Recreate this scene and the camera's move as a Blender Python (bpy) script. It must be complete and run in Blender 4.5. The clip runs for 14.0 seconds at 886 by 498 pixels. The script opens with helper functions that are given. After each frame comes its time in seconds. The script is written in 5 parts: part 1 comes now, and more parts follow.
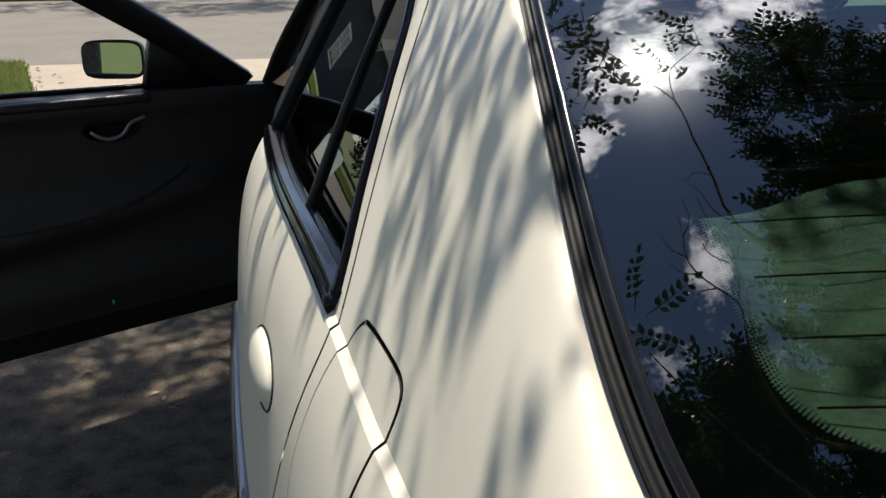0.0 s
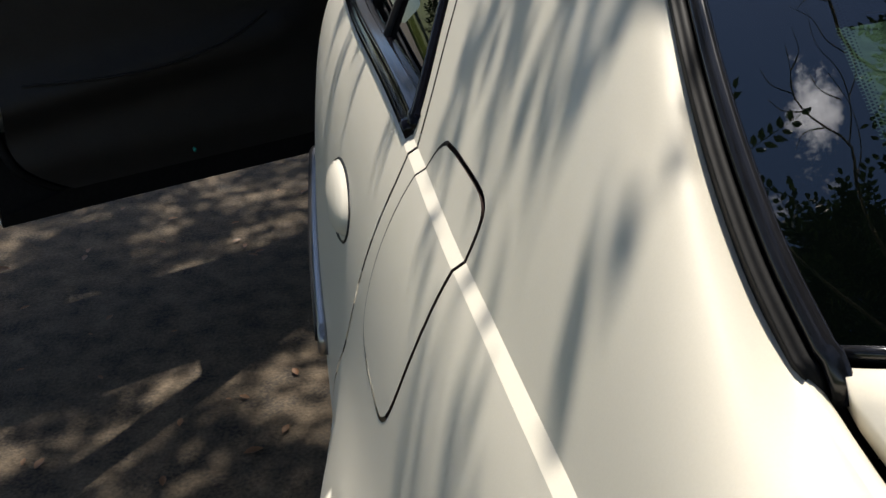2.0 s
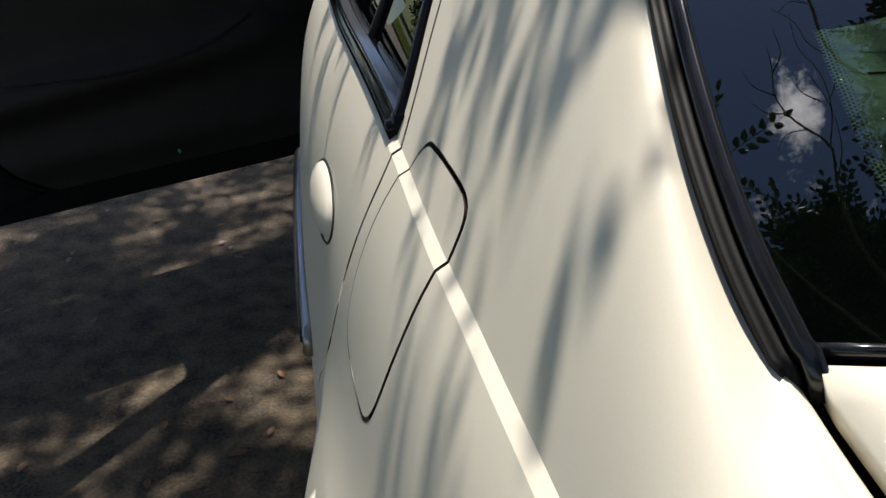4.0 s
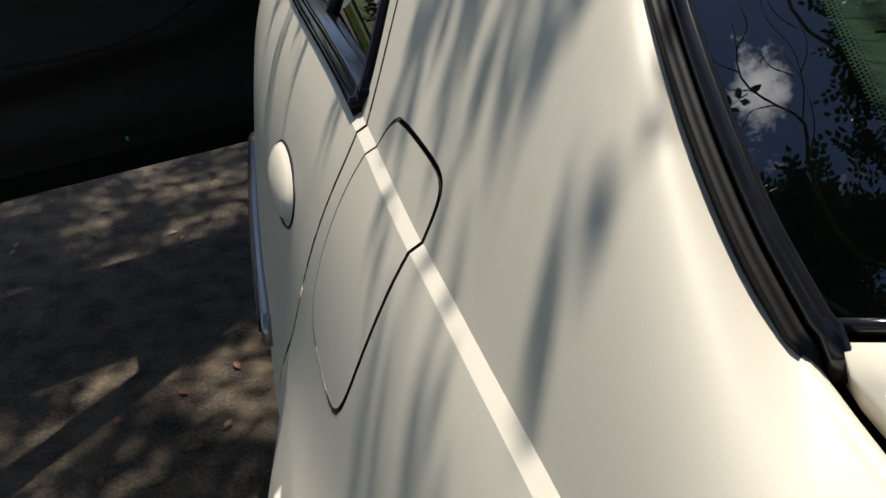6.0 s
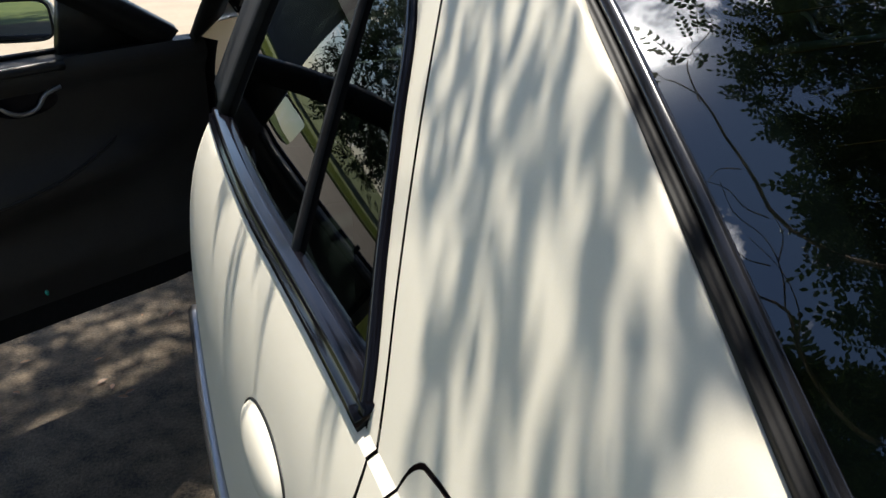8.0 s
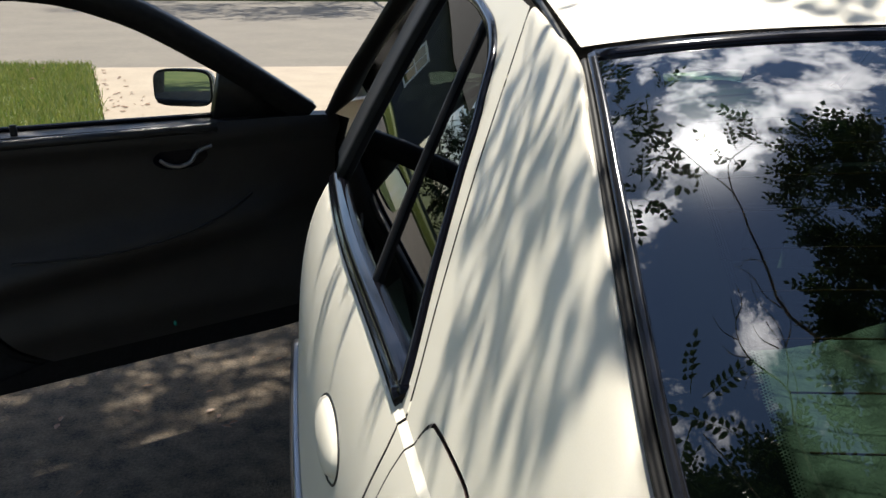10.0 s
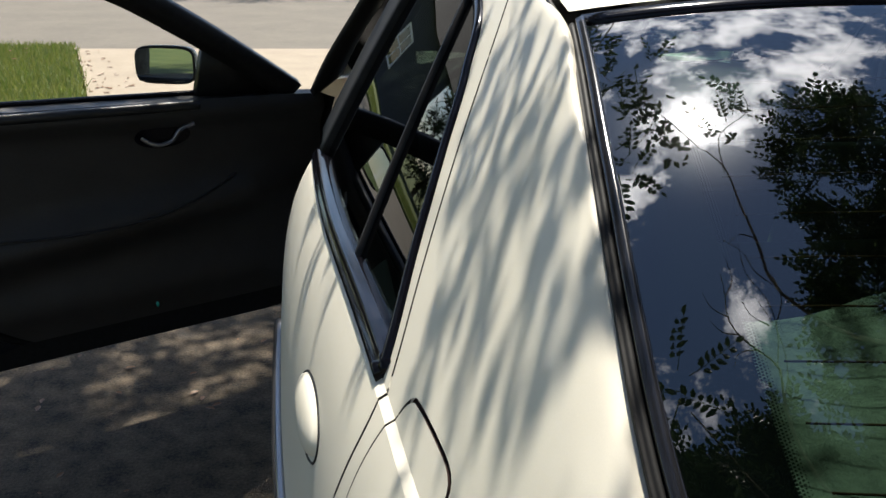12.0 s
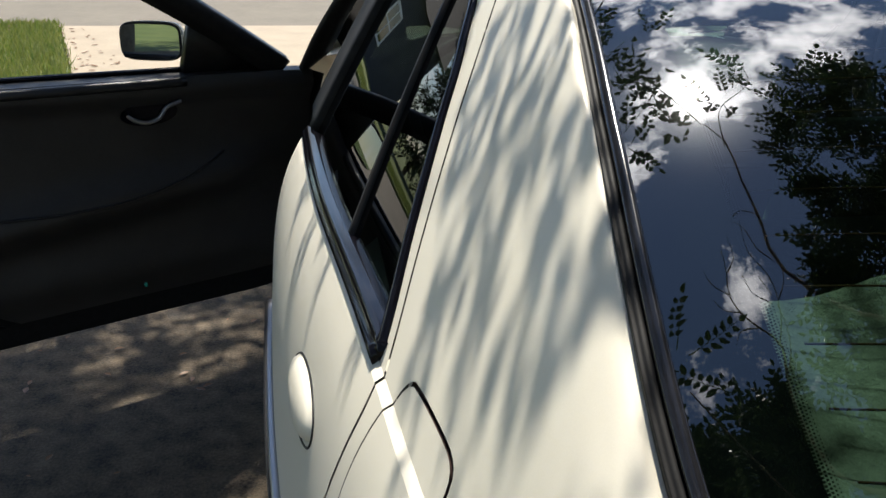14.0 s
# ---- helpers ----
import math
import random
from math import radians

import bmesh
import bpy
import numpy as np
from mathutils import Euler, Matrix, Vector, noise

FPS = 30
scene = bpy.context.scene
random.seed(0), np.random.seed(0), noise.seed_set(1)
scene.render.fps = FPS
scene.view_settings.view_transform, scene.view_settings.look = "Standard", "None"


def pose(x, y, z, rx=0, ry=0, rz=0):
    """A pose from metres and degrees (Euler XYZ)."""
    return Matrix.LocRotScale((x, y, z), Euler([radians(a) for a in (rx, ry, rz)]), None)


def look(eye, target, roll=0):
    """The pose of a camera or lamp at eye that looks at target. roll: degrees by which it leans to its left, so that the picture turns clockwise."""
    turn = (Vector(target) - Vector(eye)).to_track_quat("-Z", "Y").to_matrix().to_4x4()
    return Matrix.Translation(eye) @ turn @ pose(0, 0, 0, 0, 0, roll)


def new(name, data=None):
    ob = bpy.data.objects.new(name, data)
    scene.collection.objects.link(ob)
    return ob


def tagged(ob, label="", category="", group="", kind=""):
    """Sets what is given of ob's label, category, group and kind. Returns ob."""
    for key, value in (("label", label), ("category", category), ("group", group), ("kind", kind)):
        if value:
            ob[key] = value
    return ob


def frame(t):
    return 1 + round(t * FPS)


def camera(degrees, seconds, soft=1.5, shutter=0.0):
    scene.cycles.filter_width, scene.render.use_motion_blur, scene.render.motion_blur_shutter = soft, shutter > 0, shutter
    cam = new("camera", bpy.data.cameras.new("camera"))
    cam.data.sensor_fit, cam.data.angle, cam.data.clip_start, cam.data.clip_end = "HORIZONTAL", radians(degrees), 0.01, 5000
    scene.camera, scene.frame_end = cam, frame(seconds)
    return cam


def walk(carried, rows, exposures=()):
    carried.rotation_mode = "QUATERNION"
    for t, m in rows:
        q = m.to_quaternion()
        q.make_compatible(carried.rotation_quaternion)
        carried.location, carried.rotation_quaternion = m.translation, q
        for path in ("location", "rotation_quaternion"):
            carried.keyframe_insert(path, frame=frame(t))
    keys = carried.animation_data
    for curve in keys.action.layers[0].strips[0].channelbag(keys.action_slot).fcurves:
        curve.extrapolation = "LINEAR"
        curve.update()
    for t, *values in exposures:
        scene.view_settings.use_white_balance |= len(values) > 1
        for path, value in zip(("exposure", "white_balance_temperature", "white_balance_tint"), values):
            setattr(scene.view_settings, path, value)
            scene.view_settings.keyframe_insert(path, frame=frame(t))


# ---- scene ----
cam = camera(51.9, 14.0)
PATH = [
    (0, (-0.8, -0.351, 1.257), (-0.453, 1.509, 0.609), -0.4),
    (0.2, (-0.802, -0.342, 1.241), (-0.521, 1.471, 0.444), -1.5),
    (0.3, (-0.805, -0.337, 1.234), (-0.546, 1.458, 0.392), -2.1),
    (0.5, (-0.806, -0.338, 1.221), (-0.606, 1.447, 0.342), -2.2),
    (1, (-0.803, -0.333, 1.216), (-0.685, 1.44, 0.299), -2.5),
    (1.5, (-0.799, -0.33, 1.213), (-0.648, 1.441, 0.297), -1.5),
    (2, (-0.801, -0.329, 1.215), (-0.64, 1.44, 0.296), -1.3),
    (2.5, (-0.8, -0.333, 1.215), (-0.63, 1.44, 0.304), -1.2),
    (3, (-0.799, -0.334, 1.215), (-0.627, 1.448, 0.323), -1.1),
    (5.5, (-0.799, -0.325, 1.206), (-0.577, 1.417, 0.249), -0.7),
    (6, (-0.808, -0.304, 1.196), (-0.518, 1.438, 0.257), -0.2),
    (6.3, (-0.819, -0.2565, 1.1885), (-0.32, 1.424, 0.227), -0.1),
    (6.5, (-0.824, -0.226, 1.194), (-0.292, 1.424, 0.197), -1.2),
    (6.7, (-0.818, -0.1735, 1.2045), (-0.304, 1.466, 0.182), -2.2),
    (7, (-0.831, -0.146, 1.249), (-0.285, 1.55, 0.339), -2.9),
    (7.5, (-0.858, -0.134, 1.295), (-0.264, 1.604, 0.503), -2.7),
    (8, (-0.837, -0.144, 1.319), (-0.362, 1.612, 0.487), -2.6),
    (8.5, (-0.82, -0.22, 1.359), (-0.441, 1.572, 0.555), -2.3),
    (8.7, (-0.822, -0.27, 1.361), (-0.491, 1.543, 0.585), -1.3),
    (10.8, (-0.813, -0.361, 1.338), (-0.577, 1.527, 0.723), 0.8),
    (11, (-0.812, -0.359, 1.337), (-0.575, 1.526, 0.713), 0.9),
    (11.5, (-0.811, -0.347, 1.333), (-0.562, 1.526, 0.677), 0.9),
    (12, (-0.811, -0.338, 1.328), (-0.542, 1.527, 0.656), 1.1),
    (12.5, (-0.812, -0.334, 1.326), (-0.532, 1.524, 0.643), 1.3),
    (13, (-0.814, -0.329, 1.325), (-0.533, 1.526, 0.632), 1.4),
    (13.5, (-0.813, -0.324, 1.324), (-0.528, 1.527, 0.62), 1.2),
    (14, (-0.815, -0.314, 1.32), (-0.524, 1.53, 0.604), 1.1),
]
walk(cam, [(t, look(eye, target, roll)) for t, eye, target, roll in PATH], exposures=[(0.0, 0.9, 6500, 13), (0.5, 0.58, 6500, 13), (3.0, 0.68, 6500, 13), (5.5, 0.58, 6500, 13), (6.5, 0.36, 6500, 13), (7.0, 0.42, 6500, 13), (7.5, 0.96, 6500, 13), (8.0, 1.2, 6500, 12), (8.7, 1.22, 6500, 12), (11.0, 1.03, 6500, 11), (14.0, 1.14, 6500, 11)])

# ---- world, sun ----
SUN = Vector((0.108, 0.609, 1.0)).normalized()
sun_el = math.asin(SUN.z)
sun_az = math.atan2(SUN.x, SUN.y)
world = bpy.data.worlds.new("sky")
scene.world = world
world.use_nodes = True
wn, wl = world.node_tree.nodes, world.node_tree.links
wn.clear()
w_out = wn.new("ShaderNodeOutputWorld")
w_bg = wn.new("ShaderNodeBackground")
w_sky = wn.new("ShaderNodeTexSky")
w_sky.sky_type = "NISHITA"
w_sky.sun_disc = False
w_sky.altitude = 1500.0
w_sky.dust_density, w_sky.ozone_density, w_sky.air_density = 0.15, 4.0, 1.0
w_sky.sun_elevation, w_sky.sun_rotation = sun_el, sun_az
w_bg.inputs["Strength"].default_value = 0.092
w_co = wn.new("ShaderNodeTexCoord")
w_sep = wn.new("ShaderNodeSeparateXYZ")
wl.new(w_co.outputs["Generated"], w_sep.inputs[0])
w_max = wn.new("ShaderNodeMath"); w_max.operation = "MAXIMUM"; w_max.inputs[1].default_value = 0.06
wl.new(w_sep.outputs["Z"], w_max.inputs[0])
w_add = wn.new("ShaderNodeMath"); w_add.operation = "ADD"; w_add.inputs[1].default_value = 0.12
wl.new(w_max.outputs[0], w_add.inputs[0])
w_div = wn.new("ShaderNodeVectorMath"); w_div.operation = "DIVIDE"
w_cmb = wn.new("ShaderNodeCombineXYZ")
for k in range(3):
    wl.new(w_add.outputs[0], w_cmb.inputs[k])
wl.new(w_co.outputs["Generated"], w_div.inputs[0]); wl.new(w_cmb.outputs[0], w_div.inputs[1])
w_noise = wn.new("ShaderNodeTexNoise")
w_noise.inputs["Scale"].default_value = 7.5
w_noise.inputs["Detail"].default_value = 10.0
w_noise.inputs["Roughness"].default_value = 0.68
w_off = wn.new("ShaderNodeVectorMath"); w_off.operation = "ADD"; w_off.inputs[1].default_value = (1.7, 0.4, 0.0)
wl.new(w_div.outputs[0], w_off.inputs[0]); wl.new(w_off.outputs[0], w_noise.inputs["Vector"])


def sky_math(op, a, b, c=None):
    m = wn.new("ShaderNodeMath"); m.operation = op
    for k, x in enumerate((a, b, c)):
        if x is None:
            continue
        if isinstance(x, (int, float)):
            m.inputs[k].default_value = x
        else:
            wl.new(x, m.inputs[k])
    return m.outputs[0]


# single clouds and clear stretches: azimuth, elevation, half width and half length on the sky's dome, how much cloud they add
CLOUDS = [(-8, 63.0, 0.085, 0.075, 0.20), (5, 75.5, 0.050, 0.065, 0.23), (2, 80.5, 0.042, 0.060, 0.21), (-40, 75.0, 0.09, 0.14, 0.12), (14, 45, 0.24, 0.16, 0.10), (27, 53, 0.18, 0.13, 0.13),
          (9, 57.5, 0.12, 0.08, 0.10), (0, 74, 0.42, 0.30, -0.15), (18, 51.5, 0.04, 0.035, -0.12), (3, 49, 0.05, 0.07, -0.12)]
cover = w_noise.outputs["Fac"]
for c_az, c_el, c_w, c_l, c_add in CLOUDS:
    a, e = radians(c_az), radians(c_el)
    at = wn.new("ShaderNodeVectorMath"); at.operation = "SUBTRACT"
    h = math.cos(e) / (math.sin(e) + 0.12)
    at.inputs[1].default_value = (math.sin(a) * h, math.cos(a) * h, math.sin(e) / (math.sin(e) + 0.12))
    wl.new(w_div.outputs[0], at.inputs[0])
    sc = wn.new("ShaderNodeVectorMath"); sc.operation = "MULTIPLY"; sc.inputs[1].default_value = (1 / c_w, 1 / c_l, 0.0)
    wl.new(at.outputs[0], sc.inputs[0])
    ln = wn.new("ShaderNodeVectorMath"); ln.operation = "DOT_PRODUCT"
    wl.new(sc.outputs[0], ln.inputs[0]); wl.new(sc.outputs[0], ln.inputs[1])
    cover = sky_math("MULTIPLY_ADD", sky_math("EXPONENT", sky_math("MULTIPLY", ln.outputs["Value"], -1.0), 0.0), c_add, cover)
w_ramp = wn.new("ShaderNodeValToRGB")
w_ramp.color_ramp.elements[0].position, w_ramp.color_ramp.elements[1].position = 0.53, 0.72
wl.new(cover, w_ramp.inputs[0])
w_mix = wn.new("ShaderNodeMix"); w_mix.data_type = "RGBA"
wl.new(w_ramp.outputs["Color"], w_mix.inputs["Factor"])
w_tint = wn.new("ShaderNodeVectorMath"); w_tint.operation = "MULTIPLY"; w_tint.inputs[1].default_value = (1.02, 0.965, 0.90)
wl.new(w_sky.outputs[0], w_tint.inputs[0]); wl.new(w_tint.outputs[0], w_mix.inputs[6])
# clouds shine where the sun stands behind them, and are greyer where they are thick
w_dot = wn.new("ShaderNodeVectorMath"); w_dot.operation = "DOT_PRODUCT"; w_dot.inputs[1].default_value = SUN
wl.new(w_co.outputs["Generated"], w_dot.inputs[0])
toward = sky_math("MAXIMUM", w_dot.outputs["Value"], 0.0)
thick = wn.new("ShaderNodeMapRange")
thick.inputs["From Min"].default_value, thick.inputs["From Max"].default_value = 0.60, 0.85
thick.inputs["To Min"].default_value, thick.inputs["To Max"].default_value = 1.0, 0.55
wl.new(cover, thick.inputs["Value"])
gain = sky_math("MULTIPLY", sky_math("MULTIPLY_ADD", sky_math("POWER", toward, 9.0), 34.0, 11.0), thick.outputs[0])
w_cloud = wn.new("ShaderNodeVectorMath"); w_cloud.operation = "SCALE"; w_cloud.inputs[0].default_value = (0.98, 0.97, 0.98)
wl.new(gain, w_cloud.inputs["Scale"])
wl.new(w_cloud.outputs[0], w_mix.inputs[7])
# glow painted into the sky round the sun, for lens bloom and aureole
halo = sky_math("MULTIPLY_ADD", sky_math("POWER", toward, 5000.0), 300.0, sky_math("MULTIPLY", sky_math("POWER", toward, 300.0), 20.0))
w_halo = wn.new("ShaderNodeVectorMath"); w_halo.operation = "SCALE"; w_halo.inputs[0].default_value = (1.0, 0.99, 0.95)
wl.new(halo, w_halo.inputs["Scale"])
w_sum = wn.new("ShaderNodeVectorMath"); w_sum.operation = "ADD"
wl.new(w_mix.outputs[2], w_sum.inputs[0]); wl.new(w_halo.outputs[0], w_sum.inputs[1])
wl.new(w_sum.outputs[0], w_bg.inputs["Color"])
wl.new(w_bg.outputs[0], w_out.inputs[0])

sun = new("sun", bpy.data.lights.new("sun", "SUN"))
sun.data.energy, sun.data.angle, sun.data.color = 5.0, radians(0.53), (1.0, 0.945, 0.83)
sun.matrix_world = look(SUN * 30, (0, 0, 0))


# ---- materials ----
def material(name, color, rough=0.6, metal=0.0, var=0.0, scale=20.0, bump=0.0, bump_scale=200.0, coat=0.0, color2=None, spec=0.5, coords="Object"):
    m = bpy.data.materials.new(name)
    m.use_nodes = True
    n, l = m.node_tree.nodes, m.node_tree.links
    p = n["Principled BSDF"]
    p.inputs["Base Color"].default_value = (*color, 1)
    p.inputs["Roughness"].default_value = rough
    p.inputs["Metallic"].default_value = metal
    p.inputs["Coat Weight"].default_value = coat
    p.inputs["Coat Roughness"].default_value = 0.05
    p.inputs["Specular IOR Level"].default_value = spec
    co = n.new("ShaderNodeTexCoord")
    if var > 0 or color2:
        a = n.new("ShaderNodeTexNoise"); a.inputs["Scale"].default_value = scale; a.inputs["Detail"].default_value = 8
        b = n.new("ShaderNodeTexNoise"); b.inputs["Scale"].default_value = scale * 9; b.inputs["Detail"].default_value = 4
        l.new(co.outputs[coords], a.inputs["Vector"]); l.new(co.outputs[coords], b.inputs["Vector"])
        av = n.new("ShaderNodeMath"); av.operation = "MULTIPLY_ADD"; av.inputs[1].default_value = 0.6
        half = n.new("ShaderNodeMath"); half.operation = "MULTIPLY"; half.inputs[1].default_value = 0.4
        l.new(b.outputs["Fac"], half.inputs[0]); l.new(a.outputs["Fac"], av.inputs[0]); l.new(half.outputs[0], av.inputs[2])
        r = n.new("ShaderNodeValToRGB")
        r.color_ramp.elements[0].position, r.color_ramp.elements[1].position = 0.36, 0.64
        c2 = color2 or tuple(c * (1 + var) for c in color)
        c1 = color if color2 else tuple(c * (1 - var) for c in color)
        r.color_ramp.elements[0].color, r.color_ramp.elements[1].color = (*c1, 1), (*c2, 1)
        l.new(av.outputs[0], r.inputs[0]); l.new(r.outputs[0], p.inputs["Base Color"])
    if bump > 0:
        t = n.new("ShaderNodeTexNoise"); t.inputs["Scale"].default_value = bump_scale; t.inputs["Detail"].default_value = 5
        l.new(co.outputs[coords], t.inputs["Vector"])
        bp = n.new("ShaderNodeBump"); bp.inputs["Strength"].default_value = bump; bp.inputs["Distance"].default_value = 0.004
        l.new(t.outputs["Fac"], bp.inputs["Height"]); l.new(bp.outputs[0], p.inputs["Normal"])
    return m


PAINT = material("champagne_paint", (0.64, 0.60, 0.505), 0.5, 0.03, var=0.02, scale=900, coat=0.12, spec=0.2)
BLACK = material("black_trim", (0.013, 0.0125, 0.0125), 0.4, var=0.3, scale=60, spec=0.15)
RUBBER = material("seal_rubber", (0.009, 0.009, 0.0095), 0.6, var=0.3, scale=80, spec=0.14)
GLOSS = material("gloss_black", (0.004, 0.004, 0.006), 0.10, spec=0.2)
SATIN = material("satin_metal", (0.30, 0.30, 0.31), 0.28, 0.9)
SILL = material("padded_sill", (0.012, 0.012, 0.012), 0.32, var=0.3, scale=20, bump=0.15, bump_scale=900)
LENS = material("teal_lens", (0.03, 0.32, 0.26), 0.15)
STRIP = material("edge_strip", (0.010, 0.010, 0.012), 0.16, spec=0.5, var=0.2, scale=90)
FRIT = material("frit_black", (0.003, 0.003, 0.004), 0.7, spec=0.0)
PANEL = material("door_card_vinyl", (0.017, 0.0155, 0.0145), 0.5, var=0.25, scale=14, bump=0.25, bump_scale=900)
CLOTH = material("seat_cloth", (0.013, 0.013, 0.014), 0.9, var=0.3, scale=60, bump=0.3)
SHELF = material("shelf_felt", (0.12, 0.118, 0.105), 0.95, var=0.3, scale=9, bump=0.3)
TYRE = material("tyre", (0.02, 0.02, 0.02), 0.85, var=0.3, scale=40, bump=0.3)
ALLOY = material("alloy", (0.5, 0.5, 0.5), 0.3, 0.9, var=0.06, scale=30)
LAMP_RED = material("red_lens", (0.35, 0.01, 0.012), 0.1, coat=0.5)
LAMP_CLEAR = material("clear_lens", (0.6, 0.62, 0.63), 0.08, coat=0.5)
FRAME = material("matt_black_frame", (0.010, 0.0095, 0.0095), 0.6, var=0.3, scale=40, spec=0.12)
FILLER = material("filler_dark", (0.040, 0.018, 0.014), 0.75, var=0.4, scale=60)


def glass_material(name, tint, ior=2.15):
    """A thin pane: tinted see-through light, and a mirror image that grows at grazing angles."""
    m = bpy.data.materials.new(name)
    m.use_nodes = True
    n, l = m.node_tree.nodes, m.node_tree.links
    n.remove(n["Principled BSDF"])
    tr = n.new("ShaderNodeBsdfTransparent"); tr.inputs["Color"].default_value = (*tint, 1)
    clean = n.new("ShaderNodeBsdfGlossy"); clean.inputs["Roughness"].default_value = 0.0
    dust = n.new("ShaderNodeBsdfGlossy"); dust.inputs["Roughness"].default_value = 0.10
    gl = n.new("ShaderNodeMixShader"); gl.inputs[0].default_value = 0.005
    l.new(clean.outputs[0], gl.inputs[1]); l.new(dust.outputs[0], gl.inputs[2])
    fr = n.new("ShaderNodeFresnel"); fr.inputs["IOR"].default_value = ior
    mx = n.new("ShaderNodeMixShader")
    l.new(fr.outputs[0], mx.inputs[0]); l.new(tr.outputs[0], mx.inputs[1]); l.new(gl.outputs[0], mx.inputs[2])
    l.new(mx.outputs[0], n["Material Output"].inputs["Surface"])
    return m


GLASS = glass_material("tinted_glass", (0.25, 0.50, 0.36))
SIDE_GLASS = glass_material("side_glass", (0.055, 0.085, 0.072), 1.48)
MIRROR = material("mirror", (0.5, 0.54, 0.52), 0.01, 1.0)


# ---- mesh helpers ----
def obj(name, bm, mat, parent=None, label="", smooth=True):
    me = bpy.data.meshes.new(name)
    bmesh.ops.recalc_face_normals(bm, faces=bm.faces)
    bm.to_mesh(me); bm.free()
    me.materials.append(mat)
    for p in me.polygons:
        p.use_smooth = smooth
    ob = new(name, me)
    if parent:
        ob.parent = parent
    if label:
        tagged(ob, label)
    return ob


def part(name, bm, mat, parent, label="", smooth=True):
    return obj(name, bm, mat, parent, label, smooth)


def spline(*pts):
    """A smooth curve through the points; returns f(0..1)."""
    P = [Vector(p) for p in pts]
    d = [0.0]
    for a, b in zip(P, P[1:]):
        d.append(d[-1] + max((b - a).length, 1e-6))
    T = [x / d[-1] for x in d]
    n = len(P)
    tang = []
    for i in range(n):
        if n == 2:
            tang.append((P[1] - P[0]))
        elif i == 0:
            tang.append((P[1] - P[0]) / (T[1] - T[0]))
        elif i == n - 1:
            tang.append((P[-1] - P[-2]) / (T[-1] - T[-2]))
        else:
            h0, h1 = T[i] - T[i - 1], T[i + 1] - T[i]
            tang.append(((P[i] - P[i - 1]) / h0 * h1 + (P[i + 1] - P[i]) / h1 * h0) / (h0 + h1))

    def f(t):
        t = min(max(t, 0.0), 1.0)
        i = 0
        while i < n - 2 and t > T[i + 1]:
            i += 1
        h = T[i + 1] - T[i]
        s = (t - T[i]) / h
        return (P[i] * (2 * s**3 - 3 * s**2 + 1) + tang[i] * h * (s**3 - 2 * s**2 + s)
                + P[i + 1] * (-2 * s**3 + 3 * s**2) + tang[i + 1] * h * (s**3 - s**2))
    return f


def interp(table):
    """A smooth function of one number through (key, value...) rows."""
    keys = [r[0] for r in table]
    n = len(table)
    V = [Vector((*r[1:], 0.0)) for r in table]
    tang = []
    for i in range(n):
        if i == 0:
            tang.append((V[1] - V[0]) / (keys[1] - keys[0]))
        elif i == n - 1:
            tang.append((V[-1] - V[-2]) / (keys[-1] - keys[-2]))
        else:
            h0, h1 = keys[i] - keys[i - 1], keys[i + 1] - keys[i]
            tang.append(((V[i] - V[i - 1]) / h0 * h1 + (V[i + 1] - V[i]) / h1 * h0) / (h0 + h1))

    def f(k):
        i = 0
        while i < n - 2 and k > keys[i + 1]:
            i += 1
        h = keys[i + 1] - keys[i]
        s = (k - keys[i]) / h
        if s < 0:
            return V[0] + tang[0] * (k - keys[0])
        if s > 1:
            return V[-1] + tang[-1] * (k - keys[-1])
        return (V[i] * (2 * s**3 - 3 * s**2 + 1) + tang[i] * h * (s**3 - 2 * s**2 + s)
                + V[i + 1] * (-2 * s**3 + 3 * s**2) + tang[i + 1] * h * (s**3 - s**2))
    return f


def grid(bm, f, nu, nv, flip=False):
    """A sheet f(u, v), u and v from 0 to 1; returns its rows of vertices."""
    V = [[bm.verts.new(f(i / nu, j / nv)) for j in range(nv + 1)] for i in range(nu + 1)]
    for i in range(nu):
        for j in range(nv):
            q = (V[i][j], V[i + 1][j], V[i + 1][j + 1], V[i][j + 1])
            bm.faces.new(q[::-1] if flip else q)
    return V


def coons(c0, c1, d0, d1, bulge=None):
    """The sheet between c0(u) at v=0, c1(u) at v=1, d0(v) at u=0, d1(v) at u=1."""
    p00, p10, p01, p11 = c0(0), c0(1), c1(0), c1(1)

    def f(u, v):
        p = (c0(u) * (1 - v) + c1(u) * v + d0(v) * (1 - u) + d1(v) * u
             - p00 * (1 - u) * (1 - v) - p10 * u * (1 - v) - p01 * (1 - u) * v - p11 * u * v)
        if bulge:
            p = p + Vector(bulge) * 16 * u * (1 - u) * v * (1 - v)
        return p
    return f


